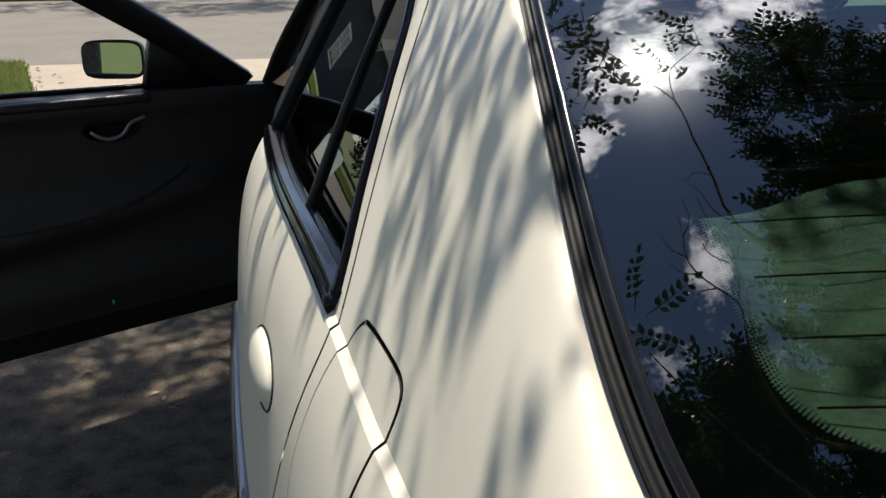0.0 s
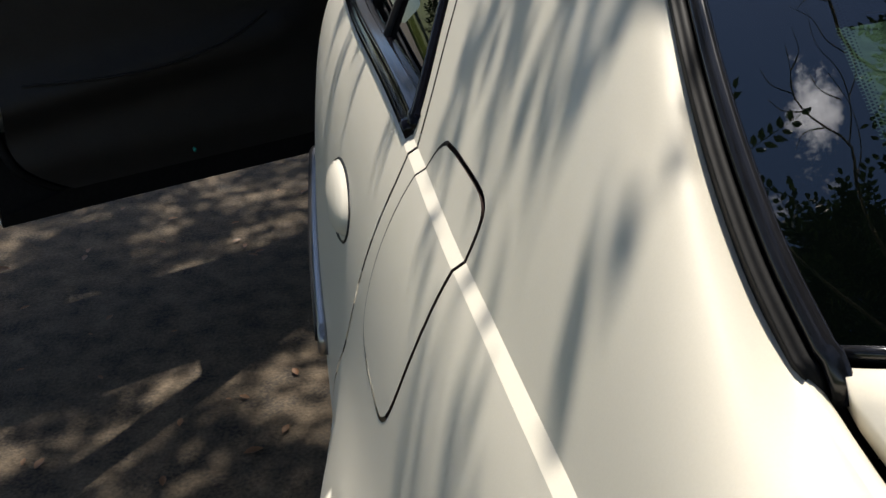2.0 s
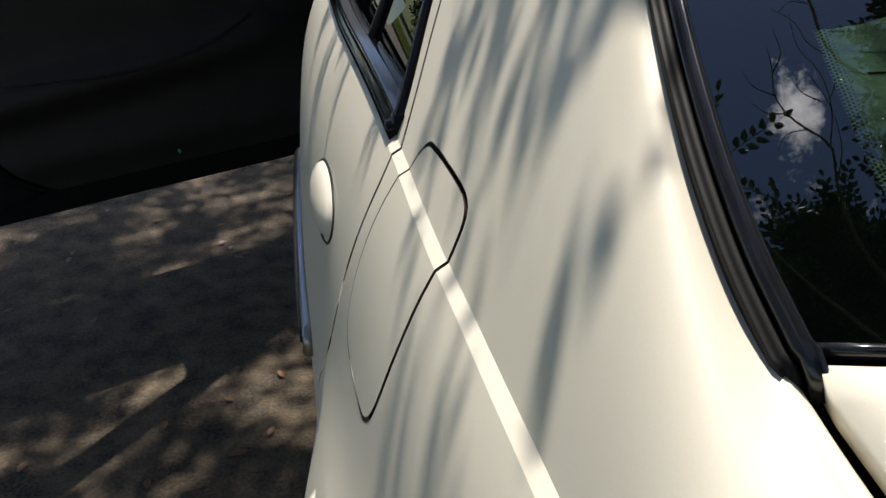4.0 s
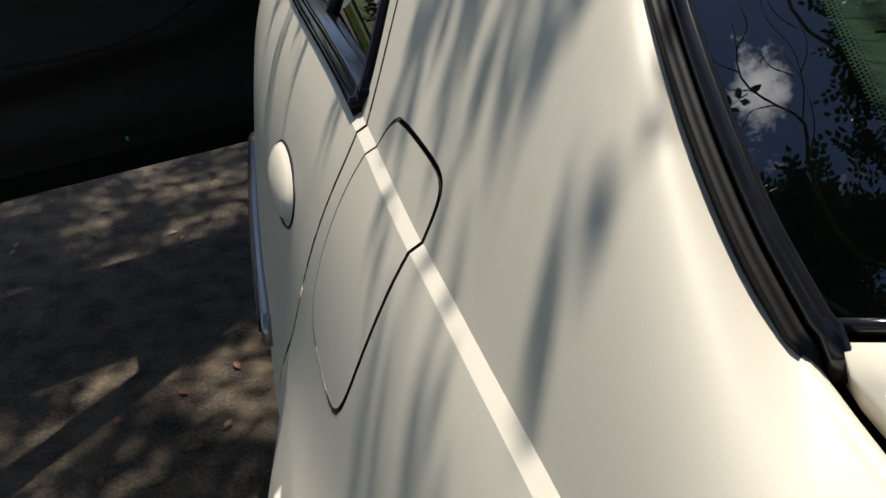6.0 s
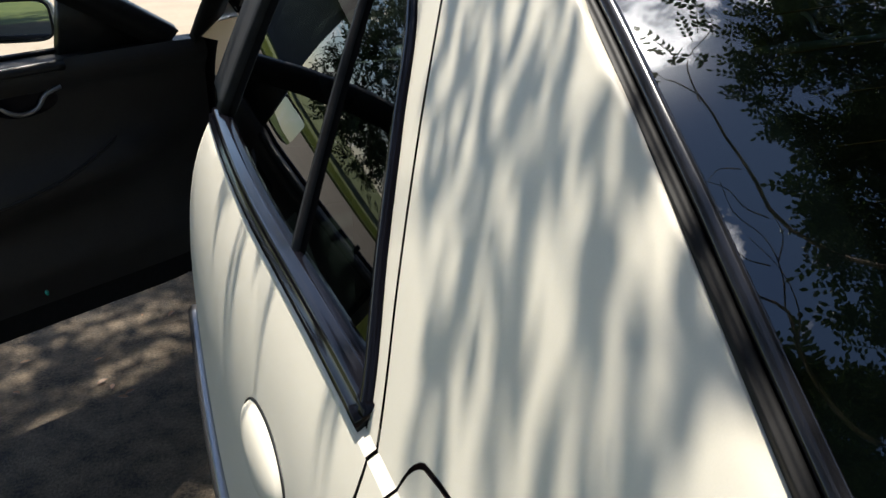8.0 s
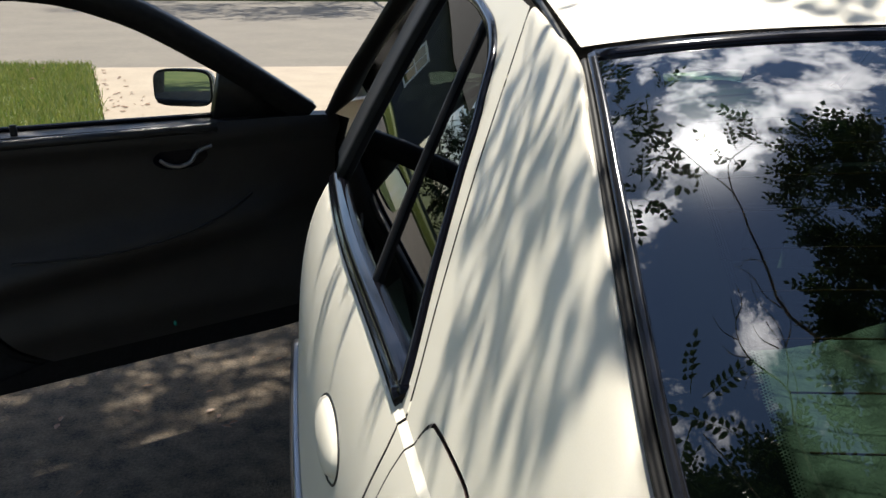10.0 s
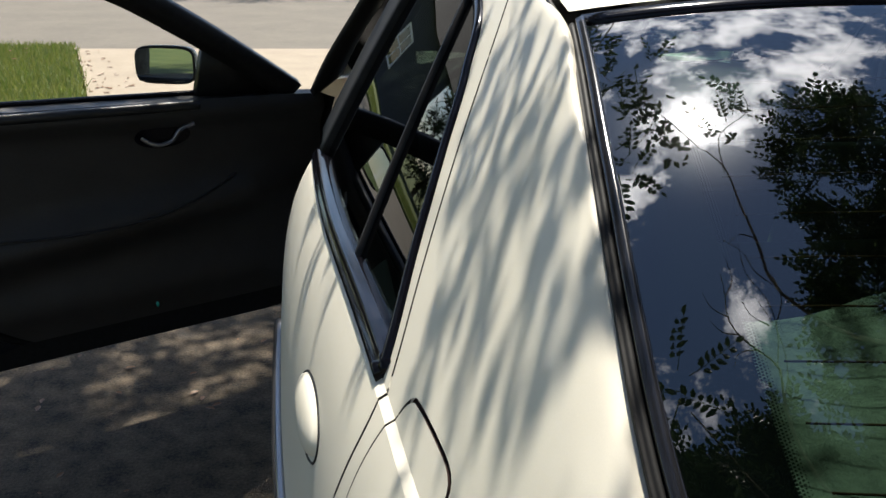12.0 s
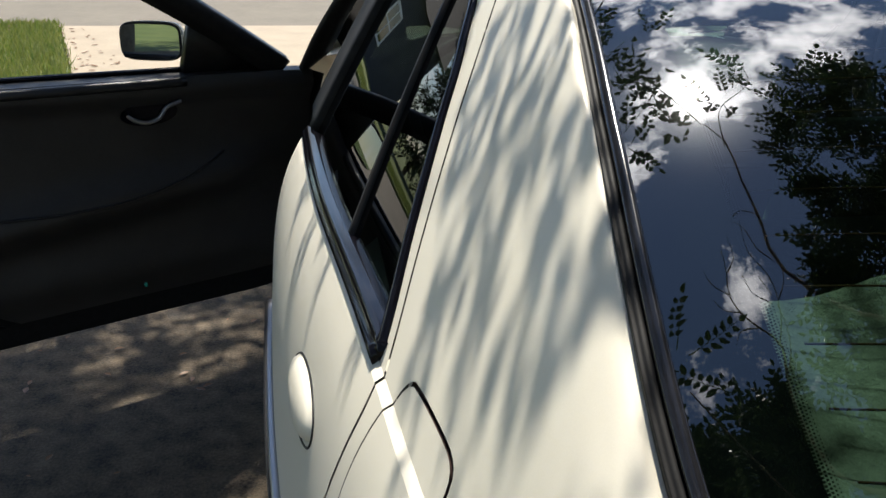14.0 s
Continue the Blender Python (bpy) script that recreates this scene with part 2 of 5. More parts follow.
def sweep(bm, path, profile, n, up=None, closed=False, caps=True):
    """A profile of (side, up) offsets drawn along path(0..1). up: the up direction, a vector or a function of t."""
    rings = []
    for i in range(n + (0 if closed else 1)):
        t = i / n
        p = path(t)
        tan = (path(min(t + 0.004, 1)) - path(max(t - 0.004, 0))).normalized()
        w = up(t) if callable(up) else Vector(up or (0, 0, 1))
        side = tan.cross(w).normalized()
        w = side.cross(tan).normalized()
        rings.append([bm.verts.new(p + side * a + w * b) for a, b in profile])
    m = len(profile)
    count = len(rings) if closed else len(rings) - 1
    for i in range(count):
        A, B = rings[i], rings[(i + 1) % len(rings)]
        for j in range(m):
            bm.faces.new((A[j], A[(j + 1) % m], B[(j + 1) % m], B[j]))
    if caps and not closed:
        bm.faces.new(rings[0][::-1]); bm.faces.new(rings[-1])
    return rings


def box(bm, lo, hi, bevel=0.0, m=None):
    r = bmesh.ops.create_cube(bm, size=1.0)
    vs = r["verts"]
    lo, hi = Vector(lo), Vector(hi)
    for v in vs:
        v.co = Vector((lo[k] + (v.co[k] + 0.5) * (hi[k] - lo[k]) for k in range(3)))
    if bevel:
        es = list({e for v in vs for e in v.link_edges})
        r2 = bmesh.ops.bevel(bm, geom=es, offset=bevel, segments=2, affect="EDGES", profile=0.6)
        vs = list({v for f in r2["faces"] for v in f.verts} | {v for v in vs if v.is_valid})
    if m:
        bmesh.ops.transform(bm, matrix=m, verts=vs)
    return vs


def circle_profile(r, n=8):
    return [(r * math.cos(2 * math.pi * k / n), r * math.sin(2 * math.pi * k / n)) for k in range(n)]


# ---- the car: curves that its panels share (left side; x is negative there) ----
LEDGE = interp([(-0.92, -0.58, 0.90), (-0.75, -0.65, 0.93), (-0.40, -0.692, 0.945), (-0.20, -0.709, 0.953), (-0.05, -0.7215, 0.9555), (0.03, -0.7295, 0.9555), (0.093, -0.7355, 0.9555), (0.164, -0.743, 0.957),
                (0.322, -0.757, 0.966), (0.36, -0.760, 0.967), (0.85, -0.797, 0.949), (1.287, -0.810, 0.929), (1.8, -0.808, 0.914),
                (2.24, -0.796, 0.900), (2.7, -0.770, 0.865), (3.2, -0.70, 0.79), (3.55, -0.58, 0.71)])
LEDGE_OUT, LEDGE_DROP = 0.008, 0.0052


def upper(y):
    x, z = LEDGE(y)[:2]
    return Vector((x - 0.002, y, z - 0.0015))


def lower(y):
    x, z = LEDGE(y)[:2]
    return Vector((x - 0.002 - LEDGE_OUT, y, z - 0.0015 - LEDGE_DROP))


WHEELS_Y, WHEEL_R, ARCH_R = (0.05, 2.66), 0.305, 0.365


def side_x(y, z):
    """How far out the lower body side stands."""
    w = lower(y)
    d = max(w.z - z, 0.0)
    x = w.x - 0.070 * (1 - math.exp(-d / 0.11))
    if z < 0.46:
        x += 0.75 * (0.46 - z) ** 2
    for wy in WHEELS_Y:
        r = math.hypot(y - wy, z - 0.31)
        x -= 0.034 * math.exp(-((r - ARCH_R) / 0.11) ** 2) * max(0.0, min(1.0, (0.90 - z) / 0.16))
    return x


def side(y, z):
    return Vector((side_x(y, z), y, z))


def house_x(y, z):
    """The slope of the side windows and pillars above the ledge."""
    u = upper(y)
    d = z - u.z
    return u.x + 0.50 * d + 0.16 * d * d


def green(y, z):
    return Vector((house_x(y, z), y, z))


# the gap between rear door and quarter panel, as y over z
GAP_Z = interp([(0.28, 0.66), (0.40, 0.60), (0.55, 0.52), (0.66, 0.45), (0.713, 0.40), (0.777, 0.347), (0.825, 0.329), (0.868, 0.320), (0.91, 0.315), (0.945, 0.317),
                (0.963, 0.325), (0.985, 0.341), (1.04, 0.389), (1.126, 0.464), (1.225, 0.550), (1.289, 0.612)])


def gap_y(z):
    return GAP_Z(z)[0]


GAP = 0.0022
ROOF_GAP = green(gap_y(1.287) - GAP, 1.287)
# outer edge of the body beside the rear window and the boot lid
EDGE = spline(ROOF_GAP, (-0.6, 0.53, 1.273), (-0.605, 0.4114, 1.2511), (-0.6218, 0.3134, 1.2144), (-0.6295, 0.2486, 1.1868), (-0.6393, 0.1717, 1.1472), (-0.6454, 0.1167, 1.1175),
              (-0.6497, 0.0686, 1.0908), (-0.6515, 0.0344, 1.0713), (-0.6515, -0.0009, 1.0521), (-0.6492, -0.0354, 1.0348), (-0.6475, -0.0689, 1.0235),
              (-0.6475, -0.1002, 1.0190), (-0.647, -0.14, 1.0155), (-0.642, -0.22, 1.009), (-0.62, -0.4, 0.991), (-0.585, -0.7, 0.958), (-0.53, -0.88, 0.922))


def mirrored(bm):
    """The same mesh for the other side."""
    out = bm.copy()
    for v in out.verts:
        v.co.x = -v.co.x
    bmesh.ops.reverse_faces(out, faces=out.faces)
    return out


def solid(bm, t):
    """Gives a sheet its thickness, inwards."""
    bmesh.ops.recalc_face_normals(bm, faces=bm.faces)
    c = sum((f.calc_center_median() for f in bm.faces), Vector()) / len(bm.faces)
    n = sum((f.normal * f.calc_area() for f in bm.faces), Vector())
    if n.x > 0 if abs(n.x) > abs(n.z) else n.z < 0:
        bmesh.ops.reverse_faces(bm, faces=bm.faces)
    bmesh.ops.solidify(bm, geom=bm.faces[:], thickness=t)
    return bm


car = new("car", None)
tagged(car, "champagne beige four-door saloon with one front door standing open", "car")


def both(name, make, mat, label="", parent=None, smooth=True):
    bm = make()
    other = mirrored(bm)
    a = part(name, bm, mat, parent or car, label, smooth)
    b = part(name, other, mat, parent or car, label, smooth)
    return a, b


# ---- quarter panel ----
def quarter_panel():
    bm = bmesh.new()
    y0, y1 = gap_y(0.962) - GAP, -0.90

    def front_up(v):
        z = upper(y0).z + (ROOF_GAP.z - upper(y0).z) * v
        y = gap_y(z) - GAP
        if v > 0.999:
            return ROOF_GAP.copy()
        g = green(y, z)
        k = v * v * v
        return g + (ROOF_GAP - green(gap_y(ROOF_GAP.z) - GAP, ROOF_GAP.z)) * k

    top = coons(lambda u: upper(y0 + (y1 - y0) * u), lambda u: EDGE(u), front_up,
                spline(upper(y1), upper(y1) * 0.45 + EDGE(1) * 0.55 + Vector((0, -0.012, 0.004)), EDGE(1)))

    def bulged(u, v):
        p = top(u, v)
        w = 4 * v * (1 - v) * (1 - math.exp(-(4 * u) ** 2))
        return p + Vector((-0.50, -0.15, 0.85)).normalized() * 0.0045 * w

    def cover(u, v):
        # rounded shoulder at the very edge beside the window
        if v <= 0.86:
            return bulged(u, v * 0.94 / 0.86)
        k = (v - 0.86) / 0.14
        e = EDGE(u) + Vector((-0.0012, 0, 0.0016))
        a, b, c, d = bulged(u, 0.94), e, e + Vector((0.008, 0.0, -0.003)), e + Vector((0.0095, 0, -0.016))
        m = 1 - k
        return a * m ** 3 + b * 3 * m * m * k + c * 3 * m * k * k + d * k ** 3
    grid(bm, cover, 96, 60)

    def ledge(u, v):
        y = y0 + (y1 - y0) * u
        return upper(y).lerp(lower(y), v)
    grid(bm, ledge, 96, 2)
    # lower side
    wy = WHEELS_Y[0]

    def bottom(u):
        if u < 0.12:
            return Vector((gap_y(0.28) + (wy + ARCH_R * 0.996 - gap_y(0.28)) * u / 0.12, 0.28))
        if u < 0.72:
            a = math.pi * (u - 0.12) / 0.60
            return Vector((wy + ARCH_R * math.cos(a), max(0.28, 0.31 + ARCH_R * math.sin(a))))
        return Vector((wy - ARCH_R + (y1 - wy + ARCH_R) * (u - 0.72) / 0.28, 0.28 + 0.2 * min(1, (u - 0.72) / 0.05)))

    def flat(p):
        return Vector((p[0], p[1], 0))
    t2 = coons(lambda u: flat((y0 + (y1 - y0) * u, lower(y0 + (y1 - y0) * u).z)), lambda u: flat(bottom(u)),
               lambda v: flat((gap_y(lower(y0).z + (0.28 - lower(y0).z) * v) - GAP, lower(y0).z + (0.28 - lower(y0).z) * v)),
               lambda v: flat((y1, lower(y1).z + (0.48 - lower(y1).z) * v)))

    def low(u, v):
        p = t2(u, v ** 1.2)
        return side(p.x, p.y)
    grid(bm, low, 96, 40)
    bmesh.ops.remove_doubles(bm, verts=bm.verts, dist=0.0004)
    return bm


# fuel door: a rounded flap across the ledge, cut out of the panel
FUEL = [(0.268, 0.988), (0.195, 0.989), (0.174, 0.988), (0.161, 0.983), (0.155, 0.971), (0.1515, 0.946), (0.146, 0.907), (0.147, 0.872), (0.151, 0.850), (0.159, 0.836), (0.174, 0.829),
        (0.214, 0.829), (0.252, 0.831), (0.270, 0.837), (0.281, 0.850), (0.2855, 0.872), (0.287, 0.91), (0.2865, 0.95), (0.284, 0.973), (0.278, 0.983)]


FUEL = [p for (ya, za), (yb, zb) in zip(FUEL, FUEL[1:] + FUEL[:1]) for p in ((ya * 0.75 + yb * 0.25, za * 0.75 + zb * 0.25), (ya * 0.25 + yb * 0.75, za * 0.25 + zb * 0.75))]


def clip(bm, poly, keep_inside):
    """Cuts a convex outline (y, z) through a sheet and drops what lies in it, or all else."""
    inside = [f for f in bm.faces if 0.10 < f.calc_center_median().y < 0.34 and 0.78 < f.calc_center_median().z < 1.03]
    n = len(poly)
    cy, cz = sum(p[0] for p in poly) / n, sum(p[1] for p in poly) / n
    for k in range(n):
        (ya, za), (yb, zb) = poly[k], poly[(k + 1) % n]
        no = Vector((0, zb - za, ya - yb)).normalized()
        co = Vector((0, ya, za))
        if (Vector((0, cy, cz)) - co).dot(no) > 0:
            no = -no
        geom = inside + list({e for f in inside for e in f.edges}) + list({v for f in inside for v in f.verts})
        r = bmesh.ops.bisect_plane(bm, geom=geom, dist=1e-6, plane_co=co, plane_no=no)
        inside = [g for g in r["geom"] if isinstance(g, bmesh.types.BMFace) and g.is_valid]
        inside = [f for f in inside if (f.calc_center_median() - co).dot(no) < 0]
    inside = set(inside)
    bmesh.ops.delete(bm, geom=[f for f in bm.faces if (f in inside) != keep_inside], context="FACES")
    return bm


def grown(poly, d):
    n = len(poly)
    cy, cz = sum(p[0] for p in poly) / n, sum(p[1] for p in poly) / n
    return [(cy + (y - cy) * (1 + d / 0.067), cz + (z - cz) * (1 + d / 0.079)) for y, z in poly]


left_side = quarter_panel()
flap = clip(left_side.copy(), grown(FUEL, -0.0012), True)
bmesh.ops.recalc_face_normals(flap, faces=flap.faces)
for v in flap.verts:
    v.co += Vector((-0.0005, 0, 0))
flap_rim = [e for e in flap.edges if e.is_boundary]
for e in flap_rim:
    e.smooth = False
ext = bmesh.ops.extrude_edge_only(flap, edges=flap_rim)
for f in [g for g in ext["geom"] if isinstance(g, bmesh.types.BMFace)]:
    f.material_index = 1
for v in [g for g in ext["geom"] if isinstance(g, bmesh.types.BMVert)]:
    v.co += Vector((0.006, (0.217 - v.co.y) * 0.05, (0.908 - v.co.z) * 0.05 - 0.002))
other_side = mirrored(left_side)
quarters = (part("quarter_panel", clip(left_side, grown(FUEL, 0.0018), False), PAINT, car), part("quarter_panel", other_side, PAINT, car))
tank = part("fuel_door", flap, PAINT, quarters[0], "flush fuel filler flap")
tank.data.materials.append(FILLER)
for p in tank.data.polygons:
    p.use_smooth = True


def fuel_recess():
    bm = bmesh.new()
    big = grown(FUEL, 0.010)
    ring = [bm.verts.new(Vector((side_x(y, z) if z < lower(y).z else house_x(y, z), y, z)) + Vector((0.009, 0, -0.003))) for y, z in big]
    bm.faces.new(ring)
    return bm


part("filler_recess", fuel_recess(), FILLER, quarters[0], "dark reddish filler recess edge")


# ---- rear door ----
B_Y = 1.286
WIN_LOW = 0.012
WIN_REAR = interp([(0.93, 0.345), (0.972, 0.364), (1.05, 0.438), (1.12, 0.507), (1.19, 0.584), (1.235, 0.67), (1.258, 0.80), (1.27, 0.95)])


def rear_door_panel():
    bm = bmesh.new()

    def low(u, v):
        zt = lower(0.8).z
        y_back = gap_y(max(0.28, min(0.958, 0.958 - 0.68 * v))) + GAP
        y = y_back + (B_Y - y_back) * u
        z = lower(y).z + (0.28 - lower(y).z) * v
        return side(y, z)
    grid(bm, low, 60, 40)

    def ledge(u, v):
        y = gap_y(0.962) + GAP + (B_Y - gap_y(0.962) - GAP) * u
        return lower(y).lerp(upper(y), v)
    grid(bm, ledge, 60, 2)
    # folded edge towards the front
    def fold(u, v):
        z = lower(B_Y).z + (0.28 - lower(B_Y).z) * v
        return side(B_Y, z) + Vector((0.03 * u, 0.004 * u, 0))
    grid(bm, fold, 2, 40)
    bmesh.ops.remove_doubles(bm, verts=bm.verts, dist=0.0004)
    return bm


rear_doors = both("rear_door", rear_door_panel, PAINT)


# upper edge of the side windows from the rear corner forwards
WINTOP = spline((0.0, 0.66, 1.238), (0.0, 0.74, 1.254), (0.0, 0.9, 1.272), (0.0, 1.295, 1.282))


CORNER = interp([(1.19, 0.574), (1.225, 0.620), (1.25, 0.695), (1.268, 0.80), (1.30, 1.0)])


def door_frame():
    """The painted strip behind the rear side window, up to the gap."""
    bm = bmesh.new()

    def strip(u, v):
        z = upper(0.34).z + (1.283 - upper(0.34).z) * v
        ya = gap_y(z) + GAP
        yb = WIN_REAR(z)[0] - 0.012 if z < 1.19 else CORNER(z)[0]
        y = ya + (max(yb, ya + 0.008) - ya) * u
        return green(y, z)
    grid(bm, strip, 8, 40)

    def over(u, v):
        # over the window to the roof
        a = WINTOP(u)
        b = spline((0, gap_y(1.283) + GAP, 1.283), (0, 0.9, 1.312), (0, 1.295, 1.322))(u)
        y, z = a.y + (b.y - a.y) * v, a.z + 0.008 + (b.z - a.z - 0.008) * v
        return green(y, z)
    grid(bm, over, 30, 6)
    return bm


for a, b in zip(rear_doors, both("window_frame", door_frame, PAINT)):
    b.parent = a


def door_handle():
    bm = bmesh.new()
    def f(u, v):
        a, r = 2 * math.pi * u, v
        y = 0.506 + 0.085 * r * math.cos(a) + 0.004 * r * math.sin(a)
        z = 0.847 + 0.0275 * r * math.sin(a) - 0.006 * r * math.cos(a)
        return side(y, z) + Vector((-0.013 * math.sqrt(max(0, 1 - r ** 3)) + 0.002 * r, 0, 0.002))
    grid(bm, f, 40, 10)
    bmesh.ops.remove_doubles(bm, verts=bm.verts, dist=0.0002)
    return bm


for a, b in zip(rear_doors, both("door_handle", door_handle, PAINT, "flush oval pull handle in body colour")):
    b.parent = a


def handle_cup():
    bm = bmesh.new()
    def f(t):
        a = 2 * math.pi * t
        y, z = 0.506 + 0.0875 * math.cos(a) + 0.004 * math.sin(a), 0.846 + 0.030 * math.sin(a) - 0.006 * math.cos(a)
        return side(y, z) + Vector((-0.0005, 0, 0))
    sweep(bm, f, [(-0.0018, -0.001), (0, 0.0012), (0.0018, -0.001)], 48, up=(-1, 0, 0.2), closed=True)
    return bm


for a, b in zip(rear_doors, both("handle_seal", handle_cup, BLACK)):
    b.parent = a


def side_moulding():
    bm = bmesh.new()
    path = lambda t: side(0.640 + 0.655 * t, 0.590) + Vector((-0.002, 0, 0))
    sweep(bm, path, [(-0.018, -0.006), (-0.017, 0.006), (-0.012, 0.010), (0.012, 0.010), (0.017, 0.006), (0.018, -0.006)], 30, up=(-1, 0, 0.05))
    return bm


mouldings = both("side_moulding", side_moulding, SATIN, "bright metal rubbing strip along the door")
for a, b in zip(rear_doors, mouldings):
    b.parent = a


def moulding_insert():
    bm = bmesh.new()
    path = lambda t: side(0.645 + 0.648 * t, 0.596) + Vector((-0.0125, 0, 0))
    sweep(bm, path, [(-0.007, -0.003), (-0.004, 0.0025), (0.004, 0.0025), (0.007, -0.003)], 30, up=(-1, 0, 0.05))
    return bm


for a, b in zip(rear_doors, both("moulding_groove", moulding_insert, BLACK, "dark groove along the strip")):
    b.parent = a


def side_glass():
    bm = bmesh.new()

    def f(u, v):
        t = WINTOP(u)
        zl = upper(WIN_REAR(0.97)[0] + (B_Y - 0.36) * u).z + 0.004
        z = zl + (t.z + 0.004 - zl) * v
        ya = WIN_REAR(min(z, 1.238))[0] - 0.006
        y = ya + (B_Y - 0.02 - ya) * u
        return green(y, z) + Vector((0.012, 0, 0.0))
    grid(bm, f, 40, 24)
    return bm


for a, b in zip(rear_doors, both("window_glass", side_glass, SIDE_GLASS)):
    b.parent = a
    b.visible_shadow = False


# trims round the rear side window
def belt_trim():
    bm = bmesh.new()
    path = lambda t: upper(0.352 + (1.292 - 0.352) * t) + Vector((0.006, 0, 0.002))
    out = Vector((-0.85, 0, 0.52))
    sweep(bm, path, [(-0.013, 0.000), (-0.012, 0.007), (-0.008, 0.010), (-0.003, 0.0085), (-0.001, 0.0125), (0.005, 0.0135), (0.008, 0.0105), (0.012, 0.0100), (0.018, 0.004), (0.019, -0.006)], 50, up=(-0.5, 0, 0.86))
    return bm


for a, b in zip(rear_doors, both("belt_moulding", belt_trim, GLOSS, "glossy black window sill moulding")):
    b.parent = a


def rear_trim():
    bm = bmesh.new()

    def path(t):
        if t < 0.55:
            z = 0.968 + (1.19 - 0.968) * t / 0.55
            return green(WIN_REAR(z)[0] - 0.006, z)
        k = (t - 0.55) / 0.45
        q = spline((0, WIN_REAR(1.19)[0] - 0.006, 1.19), (0, 0.623, 1.225), (0, 0.69, 1.25), (0, 0.80, 1.268), (0, 1.0, 1.28), (0, 1.29, 1.29))(k)
        return green(q.y, q.z)
    sweep(bm, path, [(-0.008, 0.0), (-0.007, 0.004), (-0.001, 0.006), (0.005, 0.005), (0.007, 0.0), (0.007, -0.014), (-0.008, -0.014)], 80, up=(-0.86, 0, 0.5))
    return bm


for a, b in zip(rear_doors, both("window_seal", rear_trim, GLOSS, "black window surround")):
    b.parent = a


def divider():
    bm = bmesh.new()
    path = lambda t: green(0.628 + 0.165 * t, 0.965 + 0.295 * t) + Vector((0.005, 0, 0))
    sweep(bm, path, [(-0.0055, -0.012), (-0.005, 0.000), (0.005, 0.000), (0.0055, -0.012)], 16, up=(-0.86, 0, 0.5))
    return bm


for a, b in zip(rear_doors, both("window_divider", divider, BLACK, "black quarter-light divider bar")):
    b.parent = a



def front_upright():
    bm = bmesh.new()
    path = lambda t: green(1.262 + 0.012 * t, 0.945 + 0.365 * t) + Vector((0.004, 0, 0))
    sweep(bm, path, [(-0.145, -0.02), (-0.140, -0.003), (-0.030, 0.002), (-0.022, 0.006), (0.020, 0.006), (0.026, 0.003), (0.026, -0.02)], 20, up=(-0.86, 0, 0.5))
    return bm


for a, b in zip(rear_doors, both("frame_upright", front_upright, FRAME, "black front upright of the window frame")):
    b.parent = a

# ---- roof ----
RAIL = spline(ROOF_GAP, (-0.578, 0.75, 1.302), (-0.572, 1.0, 1.322), (-0.566, 1.35, 1.335), (-0.572, 1.65, 1.322))
SHIELD_TOP = spline((-0.572, 1.65, 1.322), (-0.35, 1.73, 1.352), (0, 1.755, 1.362), (0.35, 1.73, 1.352), (0.572, 1.65, 1.322))


def flip_x(p):
    return Vector((-p.x, p.y, p.z))


# black strip in place of the dark gap between roof and pillar
def drip():
    bm = bmesh.new()
    path = spline((-0.600, 0.445, 1.253), (-0.597, 0.53, 1.273), (-0.592, 0.62, 1.289), (-0.581, 0.75, 1.301), (-0.574, 1.0, 1.320), (-0.567, 1.35, 1.333), (-0.574, 1.65, 1.318))
    sweep(bm, path, [(-0.0024, -0.012), (-0.0022, -0.001), (0.0022, 0.0), (0.0024, -0.012)], 60, up=(-0.3, 0, 0.95))
    return bm


both("roof_gap_strip", drip, BLACK, "black strip standing for the dark gap beside the roof")

# ---- rear window: sloping gently, crowned across ----
PANE_X = interp([(-0.072, -0.641), (-0.04, -0.6445), (0.0, -0.6452), (0.05, -0.6425), (0.10, -0.637), (0.146, -0.631), (0.19, -0.6245), (0.245, -0.6165), (0.333, -0.602), (0.425, -0.587)])


def pane_z(x, y):
    d = y - 0.15
    return 1.162 + 0.425 * d - 0.3214 * d * d + 0.061 * (1 - abs(x / 0.58) ** 3)


def rear_side(v):
    """Left edge of the pane, from the boot to the roof."""
    y = -0.072 + 0.497 * v
    x = PANE_X(y)[0]
    return Vector((x, y, pane_z(x, y)))


def rear_sheet(u, v):
    e = rear_side(v)
    k = 2 * u - 1
    x, y = -e.x * k, e.y - 0.13 * (1 - k * k)
    return Vector((x, y, pane_z(x, y)))


G_L = rear_side
G_B = lambda u: rear_sheet(u, 0.0)
G_T = lambda u: rear_sheet(u, 1.0)


def roof_mesh():
    bm = bmesh.new()
    HEAD = lambda u: rear_sheet(u, 1.0) + Vector(((2 * u - 1) * 0.006, 0.020, 0.007))
    left = spline(HEAD(0), (-0.592, 0.53, 1.278), (-0.584, 0.66, 1.297), (-0.574, 0.85, 1.313), (-0.566, 1.10, 1.331), (-0.564, 1.35, 1.338), (-0.572, 1.65, 1.322))
    f = coons(HEAD, SHIELD_TOP, left, lambda v: flip_x(left(v)), bulge=(0, 0, 0.035))
    grid(bm, f, 50, 50)
    return bm


roof = part("roof", roof_mesh(), PAINT, car)


def rear_glass():
    bm = bmesh.new()
    grid(bm, rear_sheet, 48, 36)
    return bm


rear_window = part("rear_window", rear_glass(), GLASS, car, "green-tinted heated rear window with black dotted border")
rear_window.visible_shadow = False


def rear_normal(u, v):
    a = rear_sheet(min(u + 0.01, 1), v) - rear_sheet(max(u - 0.01, 0), v)
    b = rear_sheet(u, min(v + 0.01, 1)) - rear_sheet(u, max(v - 0.01, 0))
    return a.cross(b).normalized()


